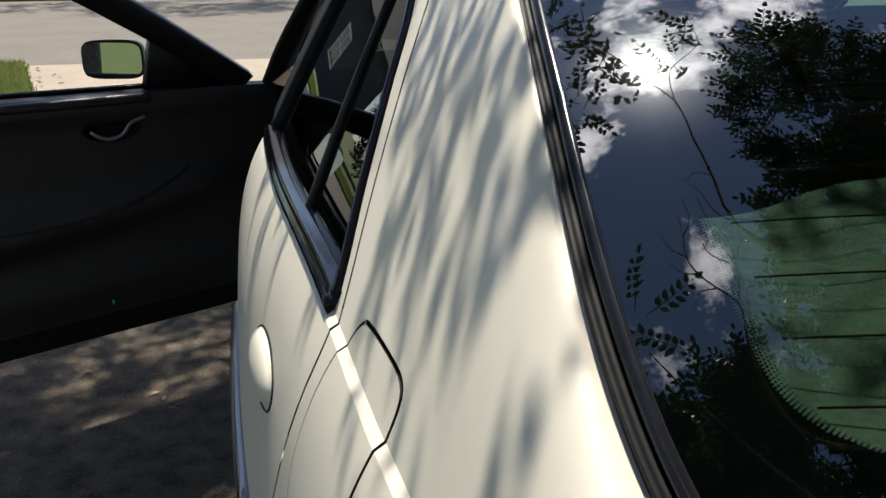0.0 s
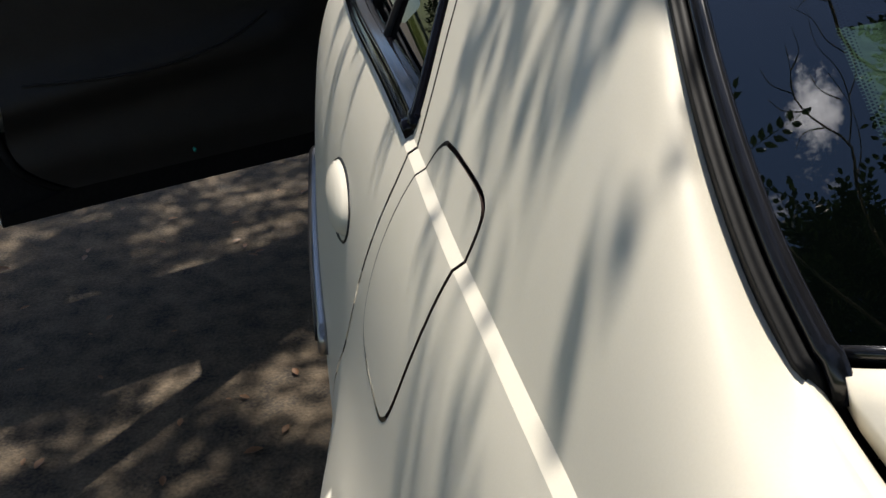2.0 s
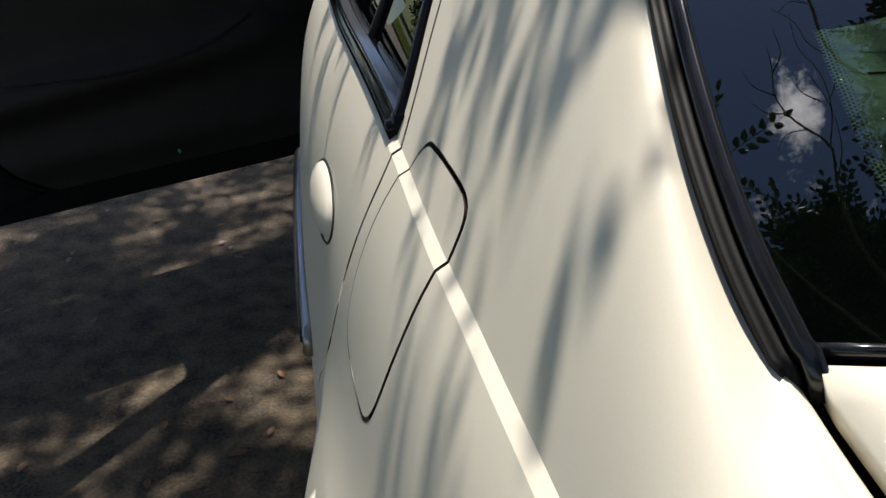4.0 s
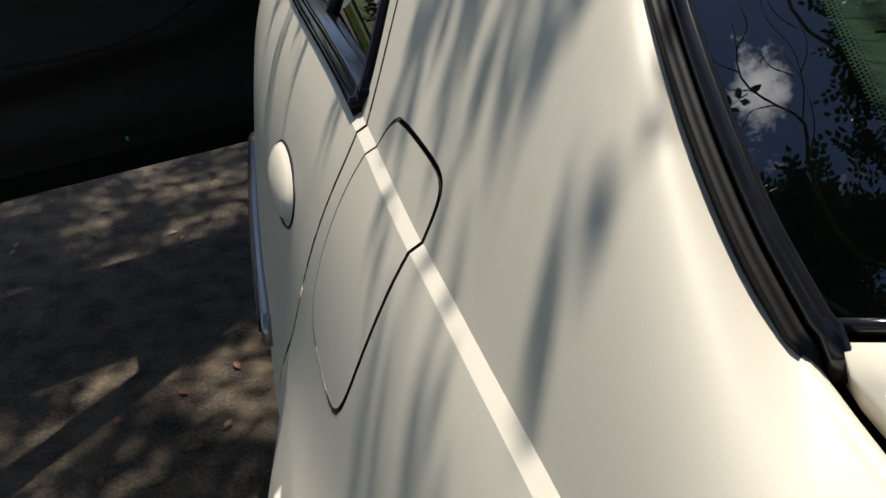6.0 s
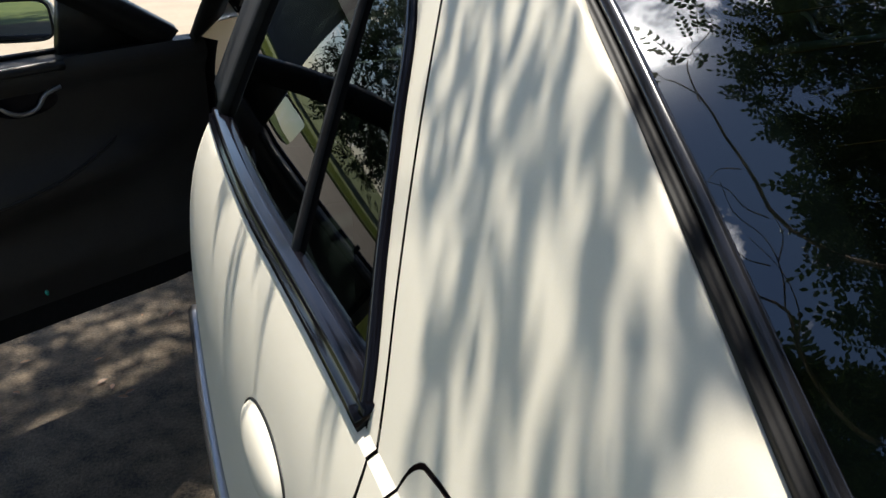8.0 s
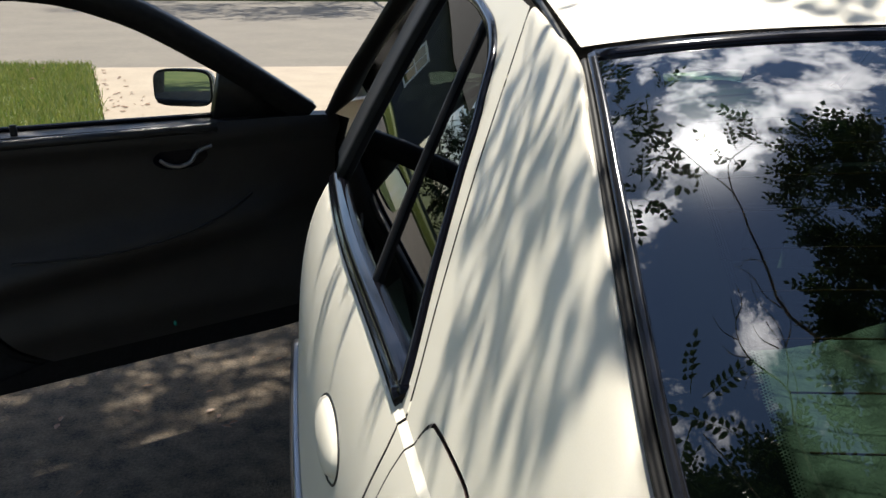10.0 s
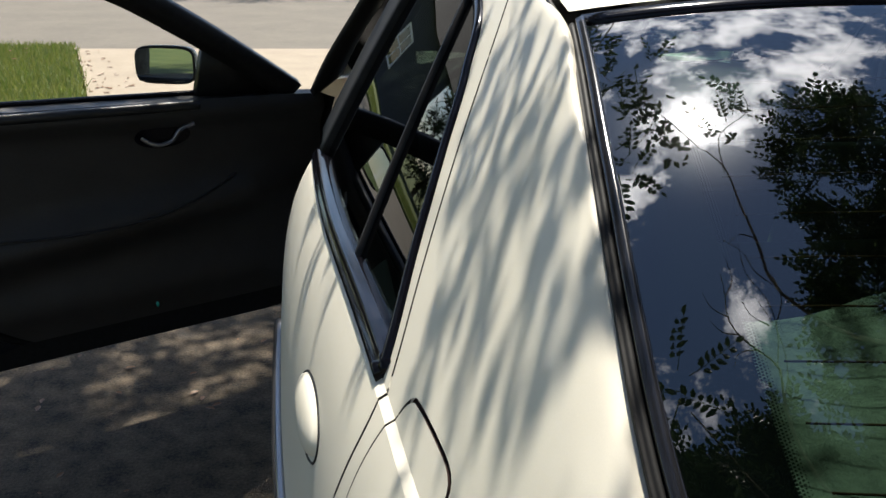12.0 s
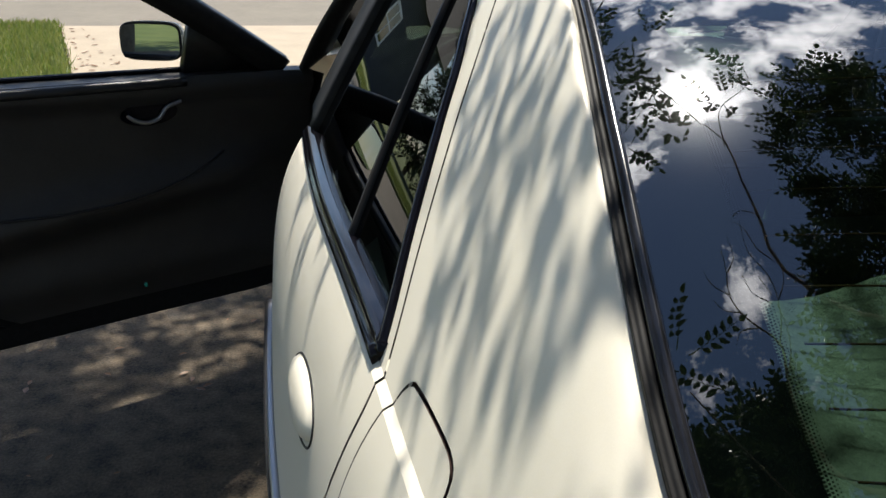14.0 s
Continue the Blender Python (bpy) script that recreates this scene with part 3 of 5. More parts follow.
def inner_edge(t):
    """The clear part's outline on the pane, as (u, v)."""
    a = 2 * math.pi * t
    c, s = math.cos(a), math.sin(a)
    q = max(abs(c), abs(s))
    x, y = c / q, s / q
    # a long rectangle with rounded corners
    ru, rv = (0.032, 0.085) if y < 0 else (0.025, 0.06)
    hu, hv = 0.461, 0.457 if y < 0 else 0.44
    ku, kv = hu * x, hv * y
    ou, ov = abs(ku) - (hu - ru), abs(kv) - (hv - rv)
    if ou > 0 and ov > 0:
        g = math.hypot(ou / ru, ov / rv)
        h = max(ou / ru, ov / rv) / g
        ku = math.copysign(hu - ru + ou * h, ku)
        kv = math.copysign(hv - rv + ov * h, kv)
    return 0.5 + ku, 0.52 + kv


def under(u, v, d=0.0016):
    return rear_sheet(u, v) - rear_normal(u, v) * d


def frit():
    bm = bmesh.new()

    def ring(t, r):
        a = 2 * math.pi * t
        k, m = inner_edge(t)
        c, s = math.cos(a), math.sin(a)
        q = max(abs(c), abs(s))
        ou, ov = 0.5 + 0.5 * c / q, 0.52 + (0.48 if s > 0 else 0.52) * s / q
        return under(k + (ou - k) * r, m + (ov - m) * r)
    grid(bm, ring, 240, 6)
    return bm


def frit_dots():
    V, F = [], []
    fine = [inner_edge(i / 4000) for i in range(4001)]
    walked = [0.0]
    for (ua, va), (ub, vb) in zip(fine, fine[1:]):
        walked.append(walked[-1] + math.hypot((ub - ua) * 1.22, (vb - va) * 0.53))
    n = int(walked[-1] / 0.0019)
    for row, size in ((0, 0.00095), (1, 0.0008), (2, 0.00062), (3, 0.00042)):
        for i in range(n):
            at = np.interp((i + 0.5 * row) * 0.0019, walked, range(4001))
            u, v = inner_edge(at / 4000)
            du, dv = (0.5 - u) * 1.22, (0.52 - v) * 0.53
            if abs(u - 0.5) > 0.44:
                du, dv = math.copysign(1, du), 0.35 * dv
            L = math.hypot(du, dv)
            step = 0.0006 + 0.0016 * row
            p = under(u + du / L * step / 1.22, v + dv / L * step / 0.53, 0.0014)
            nrm = rear_normal(u, v)
            a = nrm.orthogonal().normalized() * size
            b = nrm.cross(a)
            j = len(V)
            V += [p + a, p + b, p - a, p - b]
            F.append((j, j + 1, j + 2, j + 3))
    me = bpy.data.meshes.new("frit_dots")
    me.from_pydata([tuple(p) for p in V], [], F)
    me.materials.append(FRIT)
    return me


dots = new("frit_dots", frit_dots())
dots.parent = rear_window
tagged(dots, "fine black dots fading the border", kind="stuff")
frit_band = part("frit_border", frit(), FRIT, rear_window, "black ceramic border of the rear window")


def heat_lines():
    bm = bmesh.new()
    for k in range(12):
        v = 0.11 + k * 0.066
        path = lambda t: rear_sheet(0.05 + 0.90 * t, v) - rear_normal(0.05 + 0.90 * t, v) * 0.003
        sweep(bm, path, [(-0.0007, 0), (0.0007, 0), (0, 0.0006)], 30, up=(0, -0.5, 0.87))
    return bm


part("heating_wires", heat_lines(), material("heater_wire", (0.03, 0.013, 0.008), 0.6, spec=0.0), rear_window, "thin brown demister lines")


def strip_path(t):
    """Down the pane's side, then under the boot lid."""
    k = max(0.0, (t - 0.95) / 0.05)
    return G_L(1 - min(1.0, t / 0.95)) + Vector((-0.002 + 0.005 * k, -0.011 * k, 0.001 - 0.016 * k * k))


def rear_seal():
    bm = bmesh.new()
    prof = [(0.0125, -0.024), (0.0120, -0.010), (0.0112, -0.0018), (0.0104, -0.0006), (0.0094, -0.0018), (0.0078, -0.0004), (0.0056, 0.0002), (0.0042, -0.0010), (0.0030, -0.004)]
    path = strip_path
    sweep(bm, path, prof, 60, up=lambda t: Vector((-0.32, -0.38, 0.87)))
    return bm


def rear_strip():
    bm = bmesh.new()
    prof = [(0.0034, -0.006), (0.0032, 0.0018), (0.0022, 0.0032), (-0.0022, 0.0042), (-0.0042, 0.0040), (-0.0052, 0.0026), (-0.0054, -0.003)]
    path = strip_path
    sweep(bm, path, prof, 60, up=lambda t: Vector((-0.32, -0.38, 0.87)))
    return bm


for o in both("window_rubber", rear_seal, RUBBER, "black rubber seal"):
    o.parent = rear_window
for o in both("window_strip", rear_strip, STRIP, "glossy black edge strip"):
    o.parent = rear_window


def strip_mesh(curve, prof, up, n=60):
    bm = bmesh.new()
    sweep(bm, curve, prof, n, up=up)
    return bm


part("header_moulding", strip_mesh(G_T, [(-0.018, -0.006), (-0.016, 0.002), (-0.005, 0.005), (0.003, 0.003), (0.007, 0.0), (0.007, -0.006)], (0, -0.25, 0.97)), GLOSS, rear_window)
part("lower_moulding", strip_mesh(G_B, [(-0.0025, -0.004), (-0.0020, 0.0012), (0.0, 0.0022), (0.0024, 0.0014), (0.0030, -0.008)], (0, -0.5, 0.86)), STRIP, rear_window)

# ---- boot lid ----
def boot():
    bm = bmesh.new()
    front = lambda u: rear_sheet(u, 0.0) + Vector(((1 - 2 * u) * 0.0025, -0.0062, -0.0030))
    L = spline(front(0), (-0.6400, -0.094, 1.0255), (-0.6390, -0.118, 1.0225), (-0.632, -0.22, 1.015), (-0.613, -0.40, 0.999), (-0.577, -0.70, 0.966), (-0.53, -0.86, 0.938))
    back = spline((-0.53, -0.86, 0.938), (-0.25, -0.91, 0.957), (0, -0.93, 0.962), (0.25, -0.91, 0.957), (0.53, -0.86, 0.938))
    grid(bm, coons(front, back, L, lambda v: flip_x(L(v)), bulge=(0, 0, 0.012)), 40, 40, flip=True)
    down = spline((0, -0.93, 0.962), (0, -0.955, 0.89), (0, -0.96, 0.62))
    grid(bm, lambda u, v: back(u) + (down(v) - down(0)) * (1 + 0.0 * u), 40, 12, flip=True)
    bmesh.ops.remove_doubles(bm, verts=bm.verts, dist=0.0005)
    bmesh.ops.solidify(bm, geom=bm.faces[:], thickness=0.012)
    return bm


boot_lid = part("boot_lid", boot(), PAINT, car)


def under_skin():
    """Dark shell under the gaps."""
    bm = bmesh.new()

    def f(u, v):
        y = 0.60 - 1.5 * u
        a = EDGE(u) + Vector((-0.01, 0, -0.025))
        b = EDGE(u) + Vector((0.034, 0, -0.045))
        return a.lerp(b, v)
    grid(bm, f, 40, 4)

    def g(u, v):
        z = 0.30 + 0.66 * v
        y = gap_y(z) + (u - 0.5) * 0.08
        return side(y, z) + Vector((0.012, 0, 0))
    grid(bm, g, 4, 40)

    def h(u, v):
        z = 0.955 + 0.325 * v
        y = gap_y(z) + (u - 0.5) * 0.05
        return green(y, z) + Vector((0.012, 0, -0.004))
    grid(bm, h, 4, 40)
    return bm


both("gap_lining", under_skin, BLACK)


# ---- nose, bumpers, sills ----
def fender():
    bm = bmesh.new()
    y0, y1 = 2.25, 3.50
    wy = WHEELS_Y[1]

    def bottom(u):
        if u < 0.08:
            return Vector((y0 + (wy - ARCH_R - y0) * u / 0.08, 0.28, 0))
        if u < 0.66:
            a = math.pi * (1 - (u - 0.08) / 0.58)
            return Vector((wy + ARCH_R * math.cos(a), max(0.28, 0.31 + ARCH_R * math.sin(a)), 0))
        return Vector((wy + ARCH_R + (y1 - wy - ARCH_R) * (u - 0.66) / 0.34, 0.28 + 0.2 * min(1, (u - 0.66) / 0.05), 0))
    top = lambda u: Vector((y0 + (y1 - y0) * u, lower(y0 + (y1 - y0) * u).z, 0))
    t2 = coons(top, bottom, lambda v: Vector((y0, lower(y0).z + (0.28 - lower(y0).z) * v, 0)), lambda v: Vector((y1, lower(y1).z + (0.48 - lower(y1).z) * v, 0)))
    grid(bm, lambda u, v: side(*t2(u, v ** 1.2)[:2]), 60, 24)
    grid(bm, lambda u, v: lower(y0 + (y1 - y0) * u).lerp(upper(y0 + (y1 - y0) * u), v), 60, 2)

    def shoulder(u, v):
        y = y0 + (y1 - y0) * u
        a = upper(y)
        return a + Vector((0.10 * v, 0, 0.018 * math.sin(v * math.pi / 2)))
    grid(bm, shoulder, 60, 6)
    bmesh.ops.remove_doubles(bm, verts=bm.verts, dist=0.0005)
    return bm


both("fender", fender, PAINT)


def hood():
    bm = bmesh.new()
    y0, y1 = 2.28, 3.50
    e = lambda v: upper(y0 + (y1 - y0) * v) + Vector((0.105, 0, 0.019))
    front = spline(e(1), (-0.2, 3.56, 0.745), (0.2, 3.56, 0.745), flip_x(e(1)))
    back = spline(e(0), (-0.3, 2.50, 0.945), (0.3, 2.50, 0.945), flip_x(e(0)))
    grid(bm, coons(back, front, e, lambda v: flip_x(e(v)), bulge=(0, 0, 0.03)), 30, 30)
    bmesh.ops.solidify(bm, geom=bm.faces[:], thickness=-0.01)
    return bm


part("hood", hood(), PAINT, car)


def bumper(ysign):
    bm = bmesh.new()
    yend = -0.90 if ysign < 0 else 3.50
    bow = 0.13 if ysign < 0 else 0.17

    def f(u, v):
        a = (u - 0.5) * 2
        x = a * (0.70 if abs(a) < 2 else 0)
        edge = 1 - abs(a) ** 5
        y = yend + ysign * (bow * edge + 0.02) - ysign * 0.28 * max(0, abs(a) - 0.86) / 0.14
        xx = 0.80 * math.copysign(min(abs(a) / 0.86, 1), a) * (1 if abs(a) < 0.86 else 1)
        z = 0.22 + 0.42 * v
        y -= ysign * 0.05 * (2 * v - 1.1) ** 2
        return Vector((xx, y, z))
    grid(bm, f, 60, 14, flip=ysign > 0)
    bmesh.ops.solidify(bm, geom=bm.faces[:], thickness=0.02)
    return bm


part("rear_bumper", bumper(-1), PAINT, car)
part("front_bumper", bumper(1), PAINT, car)


def sill():
    bm = bmesh.new()
    f = lambda u, v: side(0.44 + 1.84 * u, 0.29 - 0.09 * v) + Vector((0.02 * v + 0.01, 0, 0))
    grid(bm, f, 30, 4)
    grid(bm, lambda u, v: Vector((side_x(1.2, 0.2) + 0.03 + 0.2 * v, 0.44 + 1.84 * u, 0.20 + 0.16 * v)), 30, 2)
    return bm


both("sill", sill, PAINT)


def floor_pan():
    bm = bmesh.new()
    box(bm, (-0.70, -0.85, 0.22), (0.70, 3.4, 0.27), 0.01)
    box(bm, (-0.68, -0.82, 0.27), (0.68, -0.30, 0.60), 0.02)
    box(bm, (-0.55, 2.45, 0.27), (0.55, 3.35, 0.62), 0.02)
    box(bm, (-0.70, 2.36, 0.27), (0.70, 2.44, 0.86), 0.01)
    return bm


part("floor_pan", floor_pan(), BLACK, car)


# ---- wheels ----
def wheel(x, y):
    s = -1 if x < 0 else 1
    bm = bmesh.new()
    prof = [(0.205, -0.095), (0.29, -0.095), (0.303, -0.075), (0.305, 0.0), (0.303, 0.075), (0.29, 0.095), (0.205, 0.095)]
    ring = []
    n = 48
    for i in range(n):
        a = 2 * math.pi * i / n
        ring.append([bm.verts.new((w, r * math.cos(a), r * math.sin(a))) for r, w in prof])
    for i in range(n):
        A, B = ring[i], ring[(i + 1) % n]
        for j in range(len(prof) - 1):
            bm.faces.new((A[j], A[j + 1], B[j + 1], B[j]))
    w = part("wheel", bm, TYRE, car, "black rubber tyre")
    w.location = (x, y, 0.305)
    bm = bmesh.new()
    prof = [(0.0, 0.07 * s), (0.05, 0.07 * s), (0.07, 0.055 * s), (0.17, 0.06 * s), (0.19, 0.085 * s), (0.207, 0.09 * s), (0.207, -0.09 * s)]
    ring = []
    for i in range(n):
        a = 2 * math.pi * i / n
        dip = 0.03 * s if i % 6 in (0, 1, 2) else 0
        ring.append([bm.verts.new((wd - (dip if 0.06 < r < 0.18 else 0), max(r, 0.001) * math.cos(a), max(r, 0.001) * math.sin(a))) for r, wd in prof])
    for i in range(n):
        A, B = ring[i], ring[(i + 1) % n]
        for j in range(len(prof) - 1):
            bm.faces.new((A[j], A[j + 1], B[j + 1], B[j]))
    rim = part("rim", bm, ALLOY, w, "silver alloy rim")


for x in (-0.755, 0.755):
    for y in WHEELS_Y:
        wheel(x, y)


def arch_liner(y):
    def f():
        bm = bmesh.new()
        def g(u, v):
            a = math.pi * u
            return Vector((-0.835 + 0.30 * v, y + (ARCH_R + 0.008) * math.cos(a), 0.30 + (ARCH_R + 0.008) * math.sin(a)))
        grid(bm, g, 30, 2)
        grid(bm, lambda u, v: Vector((-0.535, y + 0.37 * v * math.cos(math.pi * u), 0.3 + 0.37 * v * math.sin(math.pi * u))), 24, 2)
        return bm
    return f


for y in WHEELS_Y:
    both("wheel_arch_liner", arch_liner(y), BLACK)

# ---- windscreen and pillars ----
PILLAR = spline((-0.574, 1.65, 1.320), (-0.635, 1.90, 1.17), (-0.70, 2.12, 1.02), (-0.735, 2.27, 0.915))


def screen():
    bm = bmesh.new()
    low_edge = spline((-0.735, 2.27, 0.915), (-0.45, 2.46, 0.94), (0, 2.52, 0.95), (0.45, 2.46, 0.94), (0.735, 2.27, 0.915))
    grid(bm, coons(SHIELD_TOP, low_edge, PILLAR, lambda v: flip_x(PILLAR(v)), bulge=(0, 0.02, 0.02)), 30, 20)
    return bm


ws = part("windscreen", screen(), GLASS, car)
ws.visible_shadow = False
both("front_pillar", lambda: strip_mesh(lambda t: PILLAR(t) + Vector((-0.020 - 0.018 * t, 0, 0)), [(-0.075, -0.02), (-0.07, 0.002), (-0.02, 0.014), (0.02, 0.014), (0.07, 0.002), (0.075, -0.02)], (-0.6, 0.2, 0.7), 24), FRAME, "windscreen pillar with black weather seal")
both("centre_pillar", lambda: strip_mesh(lambda t: green(1.362 + 0.02 * t, 0.93 + 0.38 * t) + Vector((0.022, 0, 0)), [(-0.17, -0.02), (-0.17, 0.006), (0.06, 0.010), (0.075, -0.02)], (-0.86, 0, 0.5), 12), FRAME)
both("centre_post", lambda: strip_mesh(lambda t: side(1.335, 0.30 + 0.64 * t) + Vector((0.06, 0, 0)), [(-0.05, -0.03), (-0.05, 0.0), (0.05, 0.0), (0.05, -0.03)], (-1, 0, 0), 12), FRAME)


# ---- cabin ----
def seat(name, x, y, w, back_h=0.62):
    s = new(name, None)
    s.parent = car
    s.location = (x, y, 0.27)
    bm = bmesh.new(); box(bm, (-w, -0.05, 0.10), (w, 0.48, 0.25), 0.05); part("cushion", bm, CLOTH, s)
    bm = bmesh.new(); box(bm, (-w * 0.96, -0.08, 0.2), (w * 0.96, 0.06, back_h), 0.05, Matrix.Rotation(radians(16), 4, "X")); part("backrest", bm, CLOTH, s)
    if w < 0.4:
        bm = bmesh.new(); box(bm, (-0.12, -0.26, back_h + 0.02), (0.12, -0.17, back_h + 0.17), 0.035); part("headrest", bm, CLOTH, s)
    return s


seat("front_seat", -0.36, 1.45, 0.25, 0.69)
seat("front_seat", 0.36, 1.45, 0.25, 0.69)
seat("rear_bench", 0.0, 0.62, 0.60, 0.80)


def shelf():
    bm = bmesh.new()
    rear = spline((-0.60, -0.055, 1.022), (-0.50, -0.115, 1.020), (0, -0.185, 1.018), (0.50, -0.115, 1.020), (0.60, -0.055, 1.022))
    fore = spline((-0.60, 0.20, 1.078), (-0.47, 0.20, 1.079), (-0.435, 0.20, 1.090), (-0.30, 0.20, 1.093), (0, 0.20, 1.093), (0.30, 0.20, 1.093), (0.435, 0.20, 1.090), (0.47, 0.20, 1.079), (0.60, 0.20, 1.078))
    f = coons(rear, fore, spline(rear(0), fore(0)), spline(rear(1), fore(1)))
    grid(bm, f, 60, 12)
    bmesh.ops.solidify(bm, geom=bm.faces[:], thickness=0.02)
    return bm


part("parcel_shelf", shelf(), SHELF, car, "grey felt parcel shelf")


def pillar_trim():
    bm = bmesh.new()

    def f(u, v):
        a = rear_side(0.02 + 0.97 * u) + Vector((0.010, 0, -0.012))
        b = Vector((-0.575, a.y + 0.01, 1.030 + 0.22 * max(0.0, a.y)))
        return a.lerp(b, v) + Vector((-0.012 * math.sin(math.pi * v), 0, 0))
    grid(bm, f, 30, 6)
    return bm


both("pillar_trim", pillar_trim, CLOTH, "dark inner lining of the rear pillar")


def dash():
    bm = bmesh.new()
    prof = spline((0, 2.48, 0.93), (0, 2.15, 0.925), (0, 2.03, 0.87), (0, 2.0, 0.74), (0, 2.12, 0.6))
    grid(bm, lambda u, v: Vector((-0.70 + 1.40 * u, 0, 0)) + prof(v), 20, 24)
    bmesh.ops.solidify(bm, geom=bm.faces[:], thickness=0.02)
    return bm


part("dashboard", dash(), FRAME, car)
bm = bmesh.new()
sweep(bm, lambda t: Vector((-0.36 + 0.185 * math.cos(2 * math.pi * t), 1.90 + 0.07 * math.sin(2 * math.pi * t), 0.83 + 0.172 * math.sin(2 * math.pi * t))), circle_profile(0.014), 40, up=(0, -0.92, 0.38), closed=True)
sweep(bm, lambda t: Vector((-0.36, 1.90 + 0.13 * t, 0.83 - 0.05 * t)), circle_profile(0.05, 12), 3, up=(1, 0, 0))
box(bm, (-0.53, 1.89, 0.815), (-0.19, 1.915, 0.85), 0.01)
part("steering_wheel", bm, PANEL, car, "black steering wheel")


# ---- the open front door; built closed, then swung on its hinge ----
HINGE = Vector((-0.80, 2.345, 0.0))
TAIL_Y = 1.293


def front_door(mirror_side, angle):
    sgn = 1 if mirror_side < 0 else -1

    def fix(bm):
        for v in bm.verts:
            v.co = v.co - Vector((HINGE.x, HINGE.y, 0))
        if sgn < 0:
            for v in bm.verts:
                v.co.x = -v.co.x
            bmesh.ops.reverse_faces(bm, faces=bm.faces)
        return bm
    bm = bmesh.new()
    L = 2.34 - TAIL_Y
    grid(bm, lambda u, v: side(TAIL_Y + L * u, lower(TAIL_Y + L * u).z + (0.27 - lower(TAIL_Y + L * u).z) * v), 40, 30)
    grid(bm, lambda u, v: lower(TAIL_Y + L * u).lerp(upper(TAIL_Y + L * u), v), 40, 2)
    # shut faces
    grid(bm, lambda u, v: side(TAIL_Y, lower(TAIL_Y).z + (0.27 - lower(TAIL_Y).z) * v) + Vector((0.10 * u, 0, 0)), 4, 30)
    grid(bm, lambda u, v: side(TAIL_Y + L * u, 0.27) + Vector((0.10 * v, 0, 0)), 40, 2)
    bmesh.ops.remove_doubles(bm, verts=bm.verts, dist=0.0005)
    d = part("front_door", fix(bm), PAINT, car, "open front door with black inner lining" if angle else "")
    d.location = (HINGE.x * sgn, HINGE.y, -0.026 if angle else 0)
    d.rotation_euler = (0, 0, radians(angle))
    # inner card
    bm = bmesh.new()

    def card(u, v):
        tail = TAIL_Y + 0.055 + 0.13 * max(0.0, (v - 0.74) / 0.26) ** 2.2
        y = tail + (TAIL_Y + L - 0.025 - tail) * u
        z = upper(y).z + 0.004 + (0.330 - upper(y).z) * v
        p = side(y, z)
        x = p.x * 0.35 + (-0.86) * 0.65 + 0.112
        arm = 0.045 * math.exp(-((z - 0.62 - 0.10 * (u - 0.5)) / 0.055) ** 2) * max(0, min(1, (0.95 - u) * 5))
        pocket = 0.02 * math.exp(-((z - 0.42) / 0.06) ** 2)
        top = 0.02 * math.exp(-((z - upper(y).z + 0.03) / 0.03) ** 2)
        return Vector((x + arm + pocket + top, y, z))
    grid(bm, card, 50, 50, flip=True)
    grid(bm, lambda u, v: Vector((upper(TAIL_Y + 0.035 + (L - 0.06) * u).x + v * (card(u, 0).x - upper(TAIL_Y + 0.035 + (L - 0.06) * u).x), TAIL_Y + 0.035 + (L - 0.06) * u, upper(TAIL_Y + 0.035 + (L - 0.06) * u).z + 0.004)), 50, 3)
    part("door_card", fix(bm), PANEL, d, "black moulded vinyl door lining")
    # rubber seal round the lining, pull handle, lock pin, swage
    bm = bmesh.new()
    edge = spline(card(0, 0), card(0, 0.25), card(0, 0.5), card(0, 0.74), card(0, 0.85), card(0, 0.95), card(0.02, 1.0), card(0.12, 1.0), card(0.4, 1.0), card(0.7, 1.0), card(1, 1.0))
    sweep(bm, lambda t: edge(t) + Vector((-0.03, -0.012, -0.012)), circle_profile(0.012, 8), 70, up=(1, 0, 0))

    # dark sheet that puts shade and dirt on the door's bottom flange
    def shade_skirt(u, v):
        y = TAIL_Y + 0.004 + (L - 0.03) * u
        w = max(0.0, min(1.0, (y - TAIL_Y - 0.004) / 0.03))
        low_edge = side(y, 0.272) + Vector((0.104, 0, 0))
        high = low_edge + Vector((0.001, 0, 0.028))
        uu = max(0.0, min(1.0, (y - TAIL_Y - 0.185) / (L - 0.21)))
        return low_edge.lerp(high.lerp(card(uu, 1.0) + Vector((-0.004, 0, 0.004)), w), v)
    grid(bm, shade_skirt, 60, 3)
    grid(bm, lambda u, v: side(2.34, lower(2.34).z + (0.27 - lower(2.34).z) * v) + Vector((0.004 + 0.10 * u, 0, 0)), 4, 30)
    # dark patch that stands for shade on the painted tail corner
    grid(bm, lambda u, v: side(TAIL_Y + 0.006 + 0.24 * u, 0.274 + 0.22 * v) + Vector((0.098 - 0.02 * v, 0, 0)), 8, 8)
    part("door_seal_and_shade", fix(bm), RUBBER, d, "black rubber door seal, with dark sheets for the shaded flange")
    bm = bmesh.new()
    hp = spline((-0.742, 1.790, 0.830), (-0.736, 1.808, 0.814), (-0.733, 1.842, 0.804), (-0.731, 1.872, 0.813), (-0.729, 1.893, 0.838), (-0.727, 1.932, 0.852))
    sweep(bm, hp, [(-0.006, -0.003), (-0.004, 0.003), (0.004, 0.003), (0.006, -0.003)], 30, up=(1, 0, 0))
    part("pull_handle", fix(bm), SATIN, d, "dull chrome inner door handle")
    bm = bmesh.new()
